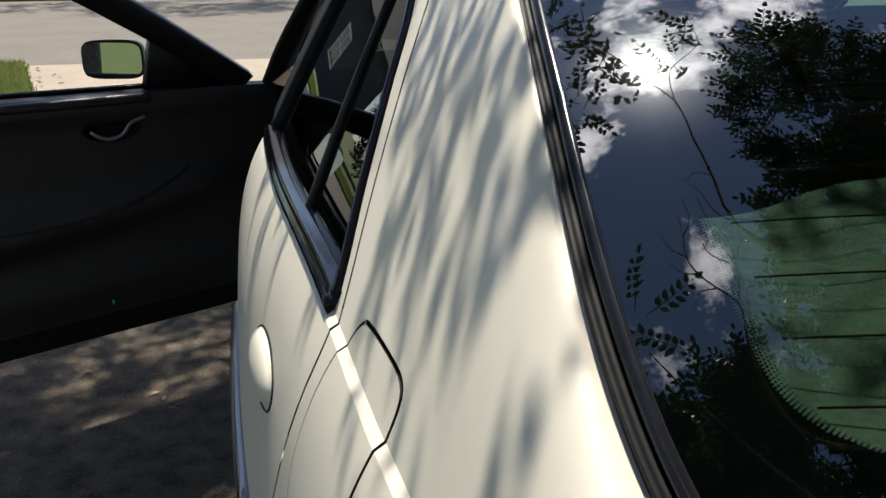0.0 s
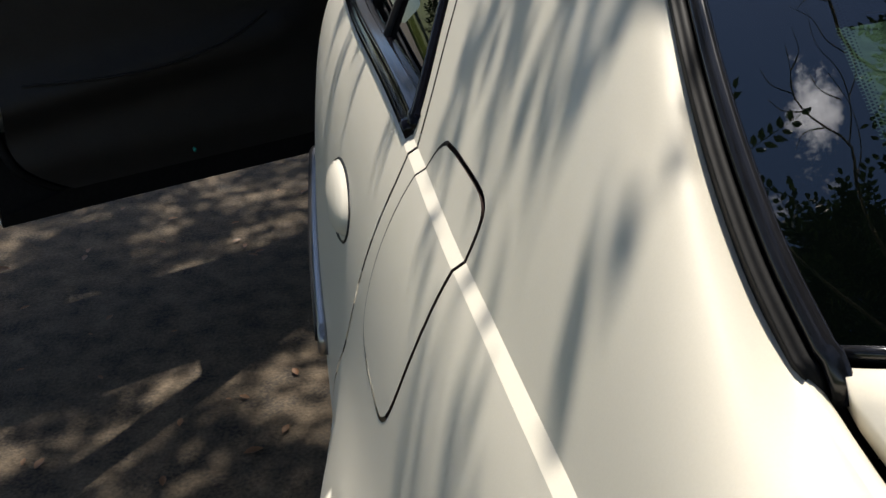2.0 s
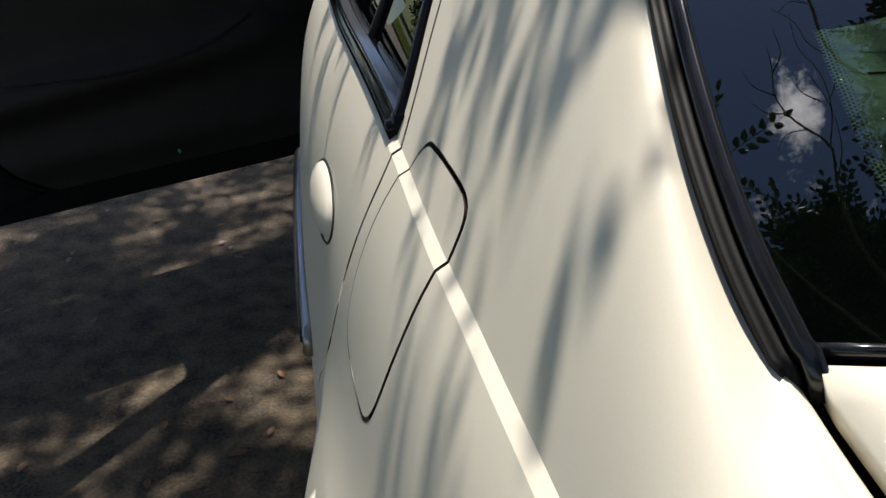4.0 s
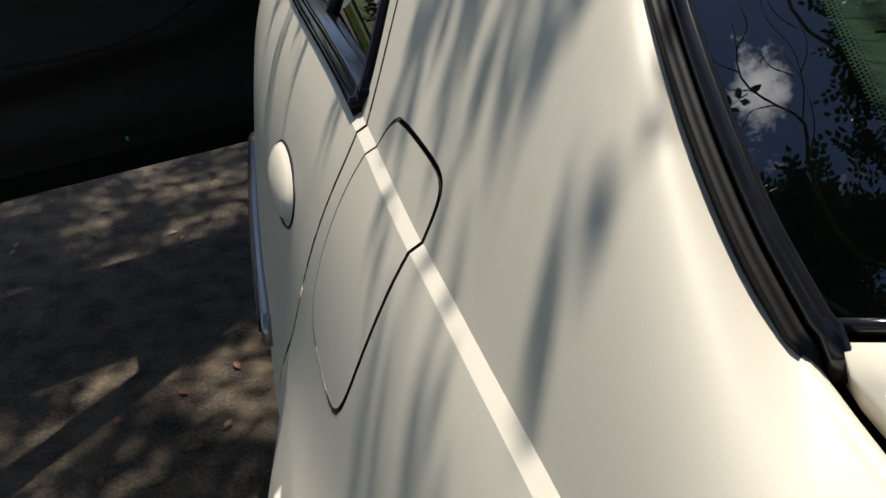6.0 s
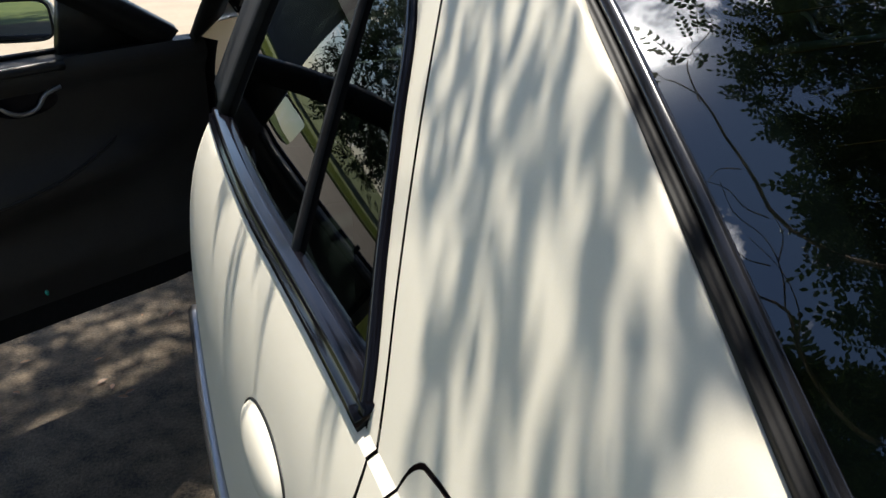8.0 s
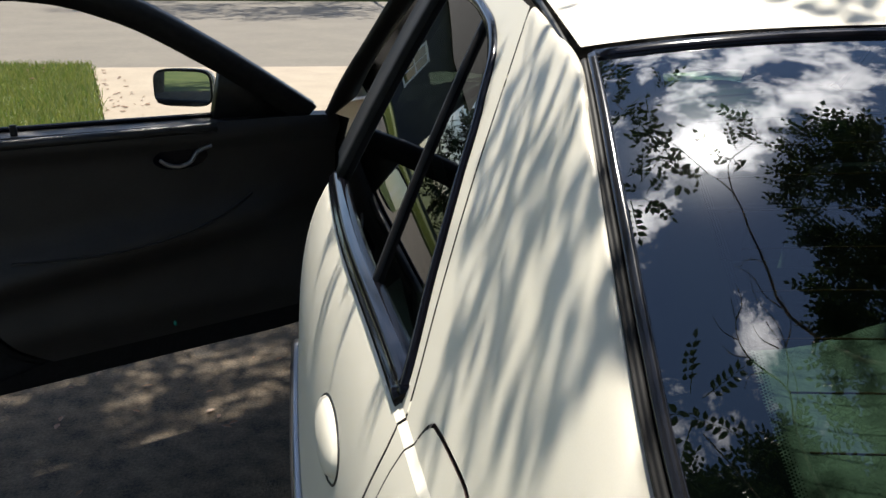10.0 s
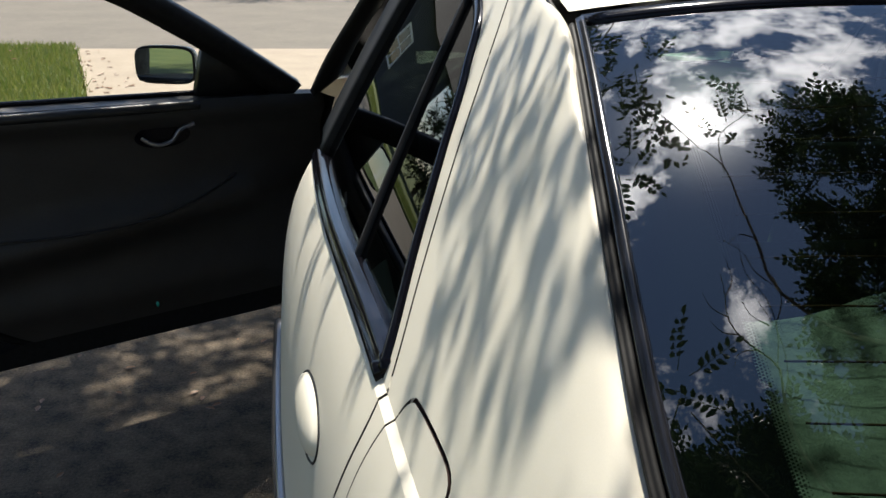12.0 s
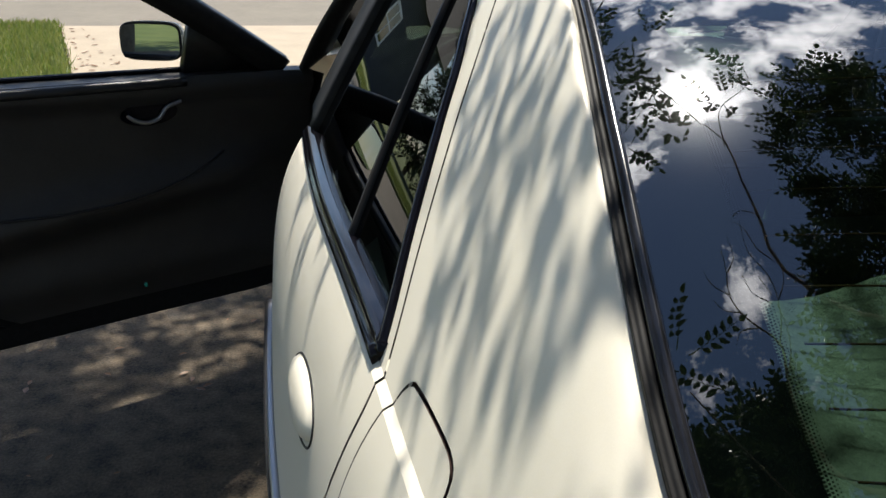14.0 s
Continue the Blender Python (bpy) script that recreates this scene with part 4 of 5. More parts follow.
    grid(bm, lambda u, v: Vector((-0.7385, 1.850, 0.826)) + Vector((0.002 * math.cos(v * math.pi / 2), 0.074 * v * math.cos(2 * math.pi * u), 0.030 * v * math.sin(2 * math.pi * u))), 32, 4)
    part("handle_cup", fix(bm), GLOSS, d, "black recessed handle cup")
    bm = bmesh.new()
    sweep(bm, lambda t: Vector((-0.724 + 0.004 * t, 1.345 + 0.60 * t, 0.913 - 0.012 * t)), circle_profile(0.013, 10), 30, up=(1, 0, 0))
    part("sill_cap", fix(bm), SILL, d, "smooth black padded sill")
    bm = bmesh.new()
    sweep(bm, lambda t: Vector((-0.748 + 0.008 * t, 1.797, 0.366)), [(0.004 * math.cos(k * math.pi / 4), 0.007 * math.sin(k * math.pi / 4)) for k in range(8)], 2, up=(0, 0, 1))
    part("door_reflector", fix(bm), LENS, d, "small teal reflector")
    bm = bmesh.new()
    sweep(bm, lambda t: Vector((card(0.1, 0).x - 0.025, TAIL_Y + 0.165, upper(TAIL_Y).z - 0.01 + 0.034 * t)), circle_profile(0.0085, 10), 4, up=(1, 0, 0))
    part("lock_pin", fix(bm), BLACK, d)
    bm = bmesh.new()
    sw = lambda t: Vector((0.004, 0, 0)) + card(0.06 + 0.66 * t, 0.52 + 0.06 * t - 0.22 * t ** 3)
    sweep(bm, sw, [(-0.004, -0.004), (0.0, 0.003), (0.004, -0.004)], 40, up=(1, 0, 0.3))
    part("lining_swage", fix(bm), PANEL, d)
    # window frame
    bm = bmesh.new()
    loop = spline((0, TAIL_Y + 0.02, 0.93), (0, TAIL_Y + 0.025, 1.1), (0, TAIL_Y + 0.04, 1.235), (0, 1.40, 1.274), (0, 1.52, 1.272), (0, 1.68, 1.225), (0, 1.90, 1.112), (0, 2.10, 0.992), (0, 2.232, 0.908))
    path = lambda t: green(loop(t).y, loop(t).z) + Vector((0.02, 0, 0))
    sweep(bm, path, [(-0.025, -0.03), (-0.025, 0.004), (-0.010, 0.012), (0.014, 0.010), (0.040, 0.0), (0.040, -0.03)], 90, up=(-0.86, 0, 0.5))
    part("window_frame", fix(bm), BLACK, d, "black painted window frame")
    # mirror sail
    bm = bmesh.new()
    V = [bm.verts.new(green(y, z) + Vector((dx, 0, 0))) for dx in (-0.004, 0.03) for y, z in ((2.25, 0.902), (1.965, 0.910), (1.965, 1.09))]
    for q in ((0, 1, 2), (3, 5, 4), (0, 3, 4, 1), (1, 4, 5, 2), (2, 5, 3, 0)):
        bm.faces.new([V[k] for k in q])
    part("mirror_sail", fix(bm), BLACK, d)
    # belt seal
    bm = bmesh.new()
    sweep(bm, lambda t: upper(TAIL_Y + 0.01 + 0.90 * t) + Vector((0.004, 0, 0.004)), [(-0.013, 0), (-0.01, 0.009), (0.004, 0.012), (0.010, 0.0)], 40, up=(-0.5, 0, 0.86))
    part("belt_moulding", fix(bm), GLOSS, d)
    # door mirror, turned towards the driver
    turn = Matrix.Translation((-0.955, 1.955, 0.974)) @ Matrix.Rotation(radians(48), 4, "Z") @ Matrix.Scale(0.84, 4)
    bm = bmesh.new()
    bmesh.ops.create_uvsphere(bm, u_segments=40, v_segments=24, radius=1.0)
    f = lambda a, k: math.copysign(abs(a) ** k, a)
    for v in bm.verts:
        x, y, z = v.co
        v.co = Vector((0.102 * f(x, 0.5), 0.085 * y if y > 0 else -0.012 * f(y, 0.4), 0.062 * f(z, 0.5)))
    sweep(bm, lambda t: Vector((0.07 + 0.13 * t, 0.04 + 0.05 * t, -0.03 - 0.035 * t)), [(-0.035, -0.018), (-0.035, 0.018), (0.035, 0.018), (0.035, -0.018)], 4, up=(0, 0, 1))
    bmesh.ops.transform(bm, matrix=turn, verts=bm.verts)
    hm = part("door_mirror", fix(bm), PAINT, d, "beige door mirror with dark rim")
    bm = bmesh.new()
    grid(bm, lambda u, v: Vector((0.094 * f(2 * u - 1, 1) * (1 - 0.07 * (2 * v - 1) ** 6), -0.0135, 0.054 * (2 * v - 1) * (1 - 0.07 * (2 * u - 1) ** 6))), 14, 10)
    bmesh.ops.transform(bm, matrix=turn @ Matrix.Rotation(radians(15), 4, "Z") @ Matrix.Rotation(radians(-2), 4, "X"), verts=bm.verts)
    part("mirror_glass", fix(bm), MIRROR, hm, "mirror glass")
    bm = bmesh.new()
    rim = lambda t: Vector((0.098 * f(math.cos(2 * math.pi * t), 0.45), -0.012, 0.058 * f(math.sin(2 * math.pi * t), 0.45)))
    sweep(bm, rim, circle_profile(0.0045, 6), 64, up=(0, -1, 0), closed=True)
    bmesh.ops.transform(bm, matrix=turn, verts=bm.verts)
    part("mirror_rim", fix(bm), BLACK, hm, "black mirror rim")
    return d


OPEN = -61
door_open = front_door(-1, OPEN)
door_shut = front_door(1, 0)


# ---- the ground ----
ASPHALT = material("old_driveway", (0.0145, 0.0115, 0.0085), 0.9, color2=(0.140, 0.104, 0.066), scale=13, var=0.45, bump=0.9, bump_scale=160)
CONCRETE = material("concrete", (0.215, 0.175, 0.125), 0.85, color2=(0.265, 0.22, 0.158), scale=3, bump=0.3, bump_scale=120)
ROAD = material("road_asphalt", (0.088, 0.077, 0.059), 0.9, color2=(0.116, 0.101, 0.078), scale=1.2, bump=0.3, bump_scale=80)
SOIL = material("lawn_soil", (0.05, 0.080, 0.018), 0.95, color2=(0.11, 0.125, 0.035), scale=2, bump=0.4, bump_scale=60)


def slab(name, pts, top, depth, mat, label, kind="structure"):
    bm = bmesh.new()
    a = [bm.verts.new((x, y, top)) for x, y in pts]
    b = [bm.verts.new((x, y, top - depth)) for x, y in pts]
    bm.faces.new(a)
    bm.faces.new(b[::-1])
    for i in range(len(pts)):
        j = (i + 1) % len(pts)
        bm.faces.new((a[i], b[i], b[j], a[j]))
    bmesh.ops.recalc_face_normals(bm, faces=bm.faces)
    return tagged(obj(name, bm, mat, None, "", False), label, name, kind=kind)


bm = bmesh.new()
grid(bm, lambda u, v: Vector((-900 + 1800 * u, -900 + 1800 * v, -0.06)), 4, 4)
tagged(obj("ground", bm, SOIL), "soil and grass reaching to the horizon", "ground", kind="structure")
slab("driveway", [(-2.6, -9), (2.6, -9), (2.6, 5.2), (-2.6, 5.2)], 0.0, 0.1, ASPHALT, "weathered dark driveway with leaf litter in dappled shade")
slab("apron", [(-2.55, 5.2), (2.6, 5.2), (2.7, 6.8), (4.2, 10.04), (-3.33, 10.04), (-2.5, 6.8)], 0.0, 0.1, CONCRETE, "pale sunlit concrete apron between lawns")
slab("road", [(-80, 10.05), (80, 10.05), (80, 21.6), (-80, 21.6)], -0.012, 0.1, ROAD, "grey asphalt street in full sun")
slab("lawn", [(-60, -9), (-2.62, -9), (-2.62, 5.2), (-2.52, 6.8), (-3.36, 10.03), (-60, 10.03)], 0.02, 0.1, SOIL, "front lawn of green grass")
slab("far_lawn", [(-60, 21.62), (60, 21.62), (60, 60), (-60, 60)], 0.06, 0.15, SOIL, "lawn across the street")


# ---- trees over the drive ----
BARK = material("bark", (0.09, 0.07, 0.055), 0.9, color2=(0.19, 0.16, 0.13), scale=12, bump=0.9, bump_scale=40)


def leaf_material(name, c1, c2, clear=0.35):
    m = bpy.data.materials.new(name)
    m.use_nodes = True
    n, l = m.node_tree.nodes, m.node_tree.links
    p = n["Principled BSDF"]
    p.inputs["Roughness"].default_value = 0.45
    geo = n.new("ShaderNodeNewGeometry")
    r = n.new("ShaderNodeValToRGB")
    r.color_ramp.elements[0].color, r.color_ramp.elements[1].color = (*c1, 1), (*c2, 1)
    l.new(geo.outputs["Random Per Island"], r.inputs[0])
    l.new(r.outputs[0], p.inputs["Base Color"])
    t = n.new("ShaderNodeBsdfTranslucent")
    l.new(r.outputs[0], t.inputs["Color"])
    mx = n.new("ShaderNodeMixShader"); mx.inputs[0].default_value = clear
    l.new(p.outputs[0], mx.inputs[1]); l.new(t.outputs[0], mx.inputs[2])
    l.new(mx.outputs[0], n["Material Output"].inputs["Surface"])
    return m


LEAF = leaf_material("leaf", (0.022, 0.044, 0.014), (0.044, 0.074, 0.022), 0.1)


def spray_verts(rng, count=11, length=0.30, leaf=0.078):
    """Points and faces of one twig with paired leaflets, along +x."""
    v, f = [], []
    for k in range(count):
        t = (k // 2) / ((count - 1) / 2)
        s = 1 if k % 2 else -1
        if k == count - 1:
            s = 0
        base = np.array((length * (0.25 + 0.75 * t), 0, -0.06 * t * t))
        a = s * rng.uniform(0.85, 1.15)
        d = np.array((math.cos(a), math.sin(a), rng.uniform(-0.5, 0.1)))
        d /= np.linalg.norm(d)
        w = np.cross(d, (0, 0, 1)); w /= np.linalg.norm(w)
        up = np.cross(w, d)
        L, W = leaf * rng.uniform(0.75, 1.15), leaf * rng.uniform(0.20, 0.27)
        i = len(v)
        v += [base + d * L * 0.08, base + d * L * 0.38 + w * W + up * 0.004, base + d * L * 0.72 + w * W * 0.75 + up * 0.003, base + d * L - up * 0.006,
              base + d * L * 0.72 - w * W * 0.75 + up * 0.003, base + d * L * 0.38 - w * W + up * 0.004]
        f += [(i, i + 1, i + 2, i + 3), (i, i + 3, i + 4, i + 5)]
    i = len(v)
    v += [np.array((0, -0.0018, 0)), np.array((0, 0.0018, 0)), np.array((length, 0.0008, -0.06)), np.array((length, -0.0008, -0.06))]
    f += [(i, i + 1, i + 2, i + 3)]
    return np.array(v), f


def crown_mesh(name, rng, clumps, mat, kinds=12, leaf=0.070, length=0.30, leaflets=11):
    """clumps: (centre, radii, count). Sprays lie loosely outwards and hang."""
    kit = [spray_verts(rng, leaflets, length, leaf) for _ in range(kinds)]
    V, F, off = [], [], 0
    for c, rad, count in clumps:
        done = 0
        while done < count:
            p = rng.uniform(-1, 1, 3)
            q = np.linalg.norm(p)
            if q > 1 or (noise.noise(Vector((p * 2.3 + np.array(c)).tolist())) < 0.05 and q > 0.25):
                continue
            done += 1
            pos = np.array(c) + p * np.array(rad)
            yaw = math.atan2(p[1], p[0]) + rng.normal(0, 0.9)
            pitch = rng.normal(-0.15, 0.35)
            roll = rng.normal(0, 0.35)
            R = np.array(Euler((roll, pitch * -1, yaw)).to_matrix())
            kv, kf = kit[rng.integers(kinds)]
            V.append(kv * rng.uniform(0.8, 1.2) @ R.T + pos)
            F += [tuple(a + off for a in f) for f in kf]
            off += len(kv)
    me = bpy.data.meshes.new(name)
    me.from_pydata(np.concatenate(V).tolist(), [], F)
    me.materials.append(mat)
    return me


def limb(bm, pts, r0, r1, n=14):
    f = spline(*pts)
    rings = []
    for i in range(n + 1):
        t = i / n
        p = f(t)
        d = (f(min(1, t + 0.02)) - f(max(0, t - 0.02))).normalized()
        a = d.orthogonal().normalized()
        b = d.cross(a)
        r = (r0 + (r1 - r0) * t) * (1 + 0.06 * math.sin(9 * t + r0 * 50))
        rings.append([bm.verts.new(p + a * r * math.cos(k * math.pi / 4) + b * r * math.sin(k * math.pi / 4)) for k in range(8)])
    for A, B in zip(rings, rings[1:]):
        for k in range(8):
            bm.faces.new((A[k], A[(k + 1) % 8], B[(k + 1) % 8], B[k]))
    bm.faces.new(rings[-1])


def tree(name, foot, height, fork, clumps, seed, label, leaf=0.070, length=0.30):
    rng = np.random.default_rng(seed)
    t = new(name, None)
    t.location = (*foot, 0)
    base = Vector((*foot, 0))
    bm = bmesh.new()
    top = Vector((foot[0] + 0.1, foot[1] + 0.15, fork))
    limb(bm, [Vector((0, 0, -0.08)), Vector((0.03, 0.02, 0.3)), Vector((0.05, 0.02, fork * 0.6)), top - base], 0.22, 0.14)
    part("trunk", bm, BARK, t, "grey-brown furrowed trunk")
    for c, rad, count in clumps:
        bm = bmesh.new()
        goal = Vector(c) - base
        mid = (top - base).lerp(goal, 0.5) + Vector((0, 0, 0.35))
        limb(bm, [top - base - Vector((0, 0, 0.1)), mid, goal], 0.075, 0.012)
        for k in range(5):
            s = mid.lerp(goal, rng.uniform(0.2, 0.9))
            e = goal + Vector((rng.uniform(-1, 1) * rad[0], rng.uniform(-1, 1) * rad[1], rng.uniform(-0.7, 0.8) * rad[2])) * 0.85
            limb(bm, [s, s.lerp(e, 0.5) + Vector((0, 0, 0.08)), e], 0.014, 0.003, 8)
        part("limb", bm, BARK, t)
    me = crown_mesh("crown", rng, [(tuple(np.array(c) - np.array(base)), rad, n) for c, rad, n in clumps], LEAF, leaf=leaf, length=length)
    crown = new("crown", me)
    crown.parent = t
    return tagged(t, label, "tree")


tree("tree", (3.3, -1.2), 7.5, 2.9, [((1.9, 0.9, 4.3), (1.2, 1.1, 0.9), 1100), ((2.9, 2.0, 5.2), (1.3, 1.2, 1.0), 700), ((1.35, -0.6, 4.4), (1.1, 1.0, 0.8), 900),
     ((0.62, 1.30, 4.4), (0.55, 0.75, 0.4), 720), ((0.45, 0.42, 4.3), (0.62, 0.62, 0.4), 1000), ((-0.45, -0.45, 4.2), (1.0, 0.55, 0.45), 2200), ((-1.5, -0.5, 4.3), (0.8, 0.6, 0.45), 1300), ((1.25, 0.2, 4.1), (0.8, 0.8, 0.5), 850), ((0.5, -1.0, 3.9), (0.75, 0.6, 0.5), 520), ((0.15, -1.75, 4.0), (0.95, 0.8, 0.5), 650), ((0.3, -3.1, 4.0), (1.1, 0.9, 0.7), 600), ((3.2, -1.0, 5.8), (1.8, 1.7, 1.3), 700)], 3, "leafy tree with feathery leaflets arching over the driveway", 0.047, 0.20)
tree("tree", (-4.6, 3.2), 7.0, 2.6, [((-1.45, 3.6, 4.2), (0.7, 0.8, 0.6), 250), ((-2.3, 2.9, 4.1), (1.1, 1.0, 0.7), 260), ((-2.2, 4.9, 4.8), (1.2, 1.1, 0.8), 520),
     ((-3.4, 3.3, 5.0), (1.4, 1.3, 1.0), 600), ((-4.8, 4.6, 5.6), (1.5, 1.5, 1.2), 600), ((-3.8, 0.9, 4.6), (1.2, 1.3, 0.9), 560), ((-4.9, -1.2, 4.8), (1.4, 1.4, 1.0), 500)], 5, "leafy tree on the lawn shading the drive")
tree("tree", (4.4, 6.3), 7.0, 2.6, [((-1.03, 4.04, 4.1), (0.8, 0.85, 0.4), 170), ((-0.78, 5.2, 4.3), (0.9, 0.8, 0.4), 250), ((1.3, 5.4, 4.7), (1.1, 1.0, 0.7), 400), ((3.0, 5.9, 5.3), (1.4, 1.3, 1.0), 600), ((4.4, 6.6, 5.8), (1.6, 1.5, 1.1), 600)], 7, "leafy tree beside the driveway apron")
tree("tree", (0.6, 25.2), 10.0, 3.6, [((-1.6, 22.6, 7.6), (2.0, 1.7, 1.2), 560), ((1.4, 23.2, 8.2), (2.0, 1.8, 1.3), 520), ((-0.2, 25, 9.2), (2.6, 2.0, 1.5), 600), ((-3.8, 24.5, 8.0), (1.8, 1.6, 1.2), 420)], 9, "tall street tree across the road")

tree("tree", (-2.6, -9.0), 7.0, 2.2, [((-2.2, -5.6, 3.4), (1.6, 1.3, 1.2), 1500), ((0.2, -5.8, 3.8), (1.6, 1.3, 1.2), 1500), ((-1.0, -6.2, 2.0), (2.0, 1.2, 1.0), 1300), ((-1.5, -4.9, 4.7), (1.5, 0.9, 0.8), 1000), ((-4.2, -5.8, 3.4), (1.5, 1.3, 1.2), 700), ((-1.2, -7.0, 5.4), (1.8, 1.4, 1.0), 900), ((1.8, -7.4, 3.2), (1.4, 1.2, 1.2), 700)], 13, "dense leafy tree behind the parked car")

# two unseen trees, added to cut the sky light from the left
tree("tree", (-8.6, -1.6), 8.0, 2.2, [((-6.4, -2.6, 3.2), (1.5, 1.8, 1.6), 900), ((-6.6, 1.0, 3.4), (1.5, 1.9, 1.6), 900), ((-8.8, -0.6, 5.8), (2.2, 2.6, 1.4), 900), ((-6.8, -5.2, 3.2), (1.6, 1.8, 1.6), 700)], 17, "unseen tree added on the lawn to block sky light")
tree("tree", (-8.2, 6.2), 8.0, 2.2, [((-6.6, 4.6, 3.3), (1.5, 1.8, 1.6), 900), ((-7.4, 7.0, 4.6), (1.8, 1.8, 1.6), 700), ((-8.6, 4.4, 5.8), (2.0, 2.2, 1.4), 700)], 19, "unseen tree added on the lawn to block sky light")

tree("tree", (-15.5, 37.0), 9.0, 2.4, [((-14.0, 35.2, 3.0), (2.4, 1.6, 2.6), 520), ((-17.6, 35.8, 3.2), (2.4, 1.6, 2.8), 520), ((-15.6, 36.0, 6.6), (3.2, 2.0, 2.2), 620), ((-20.6, 37.4, 3.4), (2.4, 1.8, 3.0), 480), ((-12.0, 37.0, 6.0), (2.2, 1.8, 2.2), 460)], 23, "dense shady tree across the street", 0.26, 0.85)


# low boughs of the first tree, close over the car
first_tree = bpy.data.objects["tree"]
foot = Vector((3.3, -1.2, 0))


def from_foot(*p):
    return Vector(p) - foot


def boughs():
    bm = bmesh.new()
    # the leafy twig that arches forward over the pane
    limb(bm, [from_foot(3.35, -1.1, 2.7), from_foot(1.7, -0.5, 2.9), from_foot(0.3, 0.1, 2.75), from_foot(-0.36, 0.26, 2.63), from_foot(-0.46, 0.42, 2.6), from_foot(-0.44, 0.57, 2.6), from_foot(-0.43, 0.71, 2.6),
              from_foot(-0.41, 0.87, 2.6), from_foot(-0.45, 0.97, 2.59), from_foot(-0.55, 1.05, 2.57)], 0.030, 0.0012, 60)
    limb(bm, [from_foot(-0.42, 0.84, 2.6), from_foot(-0.36, 1.0, 2.61), from_foot(-0.22, 1.08, 2.61), from_foot(-0.20, 1.22, 2.6)], 0.002, 0.0009, 16)
    limb(bm, [from_foot(-0.45, 0.97, 2.59), from_foot(-0.50, 1.2, 2.6), from_foot(-0.56, 1.45, 2.61), from_foot(-0.54, 1.9, 2.63)], 0.002, 0.0009, 24)
    limb(bm, [from_foot(-0.50, 1.2, 2.6), from_foot(-0.61, 1.1, 2.6), from_foot(-0.71, 1.02, 2.58)], 0.0018, 0.0008, 12)
    # dead twigs under the canopy
    limb(bm, [from_foot(1.5, -1.0, 3.5), from_foot(0.2, -0.5, 3.4), from_foot(-0.58, -0.18, 3.25), from_foot(-0.60, 0.02, 3.2), from_foot(-0.585, 0.12, 3.2), from_foot(-0.55, 0.25, 3.2), from_foot(-0.60, 0.33, 3.2),
              from_foot(-0.645, 0.41, 3.2), from_foot(-0.655, 0.49, 3.2), from_foot(-0.625, 0.57, 3.2), from_foot(-0.60, 0.67, 3.2)], 0.026, 0.0012, 60)
    for path in (((-0.585, 0.12), (-0.52, 0.22), (-0.49, 0.36), (-0.51, 0.52)), ((-0.55, 0.25), (-0.50, 0.34), (-0.47, 0.50), (-0.50, 0.62), (-0.47, 0.76)), ((-0.645, 0.41), (-0.70, 0.44), (-0.73, 0.50)),
                 ((-0.655, 0.49), (-0.70, 0.55), (-0.71, 0.62)), ((-0.60, 0.33), (-0.68, 0.34), (-0.72, 0.30)), ((-0.48, 0.40), (-0.42, 0.47), (-0.40, 0.60)), ((-0.625, 0.57), (-0.57, 0.62), (-0.55, 0.72)),
                 ((-0.42, 0.55), (-0.46, 0.62), (-0.47, 0.72), (-0.52, 0.80)), ((-0.39, 0.76), (-0.45, 0.80), (-0.50, 0.78)), ((-0.51, 0.40), (-0.56, 0.46), (-0.57, 0.54))):
        limb(bm, [from_foot(x, y, 3.2) for x, y in path], 0.0028, 0.001, 12)
    # a hanging twig
    limb(bm, [from_foot(3.35, -1.1, 2.7), from_foot(1.5, -1.7, 3.2), from_foot(0.0, -1.0, 3.1), from_foot(-0.80, -0.05, 2.72), from_foot(-0.86, 0.16, 2.62)], 0.04, 0.002, 40)
    return bm


part("limb", boughs(), BARK, first_tree)


def sprig(name, seed, clumps, leaf, length, leaflets=11):
    me = crown_mesh(name, np.random.default_rng(seed), [(tuple(from_foot(*c)), r, n) for c, r, n in clumps], LEAF, leaf=leaf, length=length, leaflets=leaflets)
    ob = new(name, me)
    ob.parent = first_tree
    return ob


sprig("crown", 12, [((-0.56, 1.80, 2.62), (0.09, 0.18, 0.05), 11), ((-0.62, 1.40, 2.5), (0.05, 0.08, 0.04), 3), ((-0.45, 1.42, 2.5), (0.06, 0.08, 0.04), 3),
                    ((-0.70, 1.02, 2.58), (0.05, 0.09, 0.04), 8), ((-0.20, 1.14, 2.6), (0.02, 0.07, 0.02), 3), ((-0.32, 1.02, 2.6), (0.07, 0.09, 0.03), 5),
                    ((-0.04, 0.95, 2.65), (0.12, 0.14, 0.06), 15)], 0.033, 0.125)
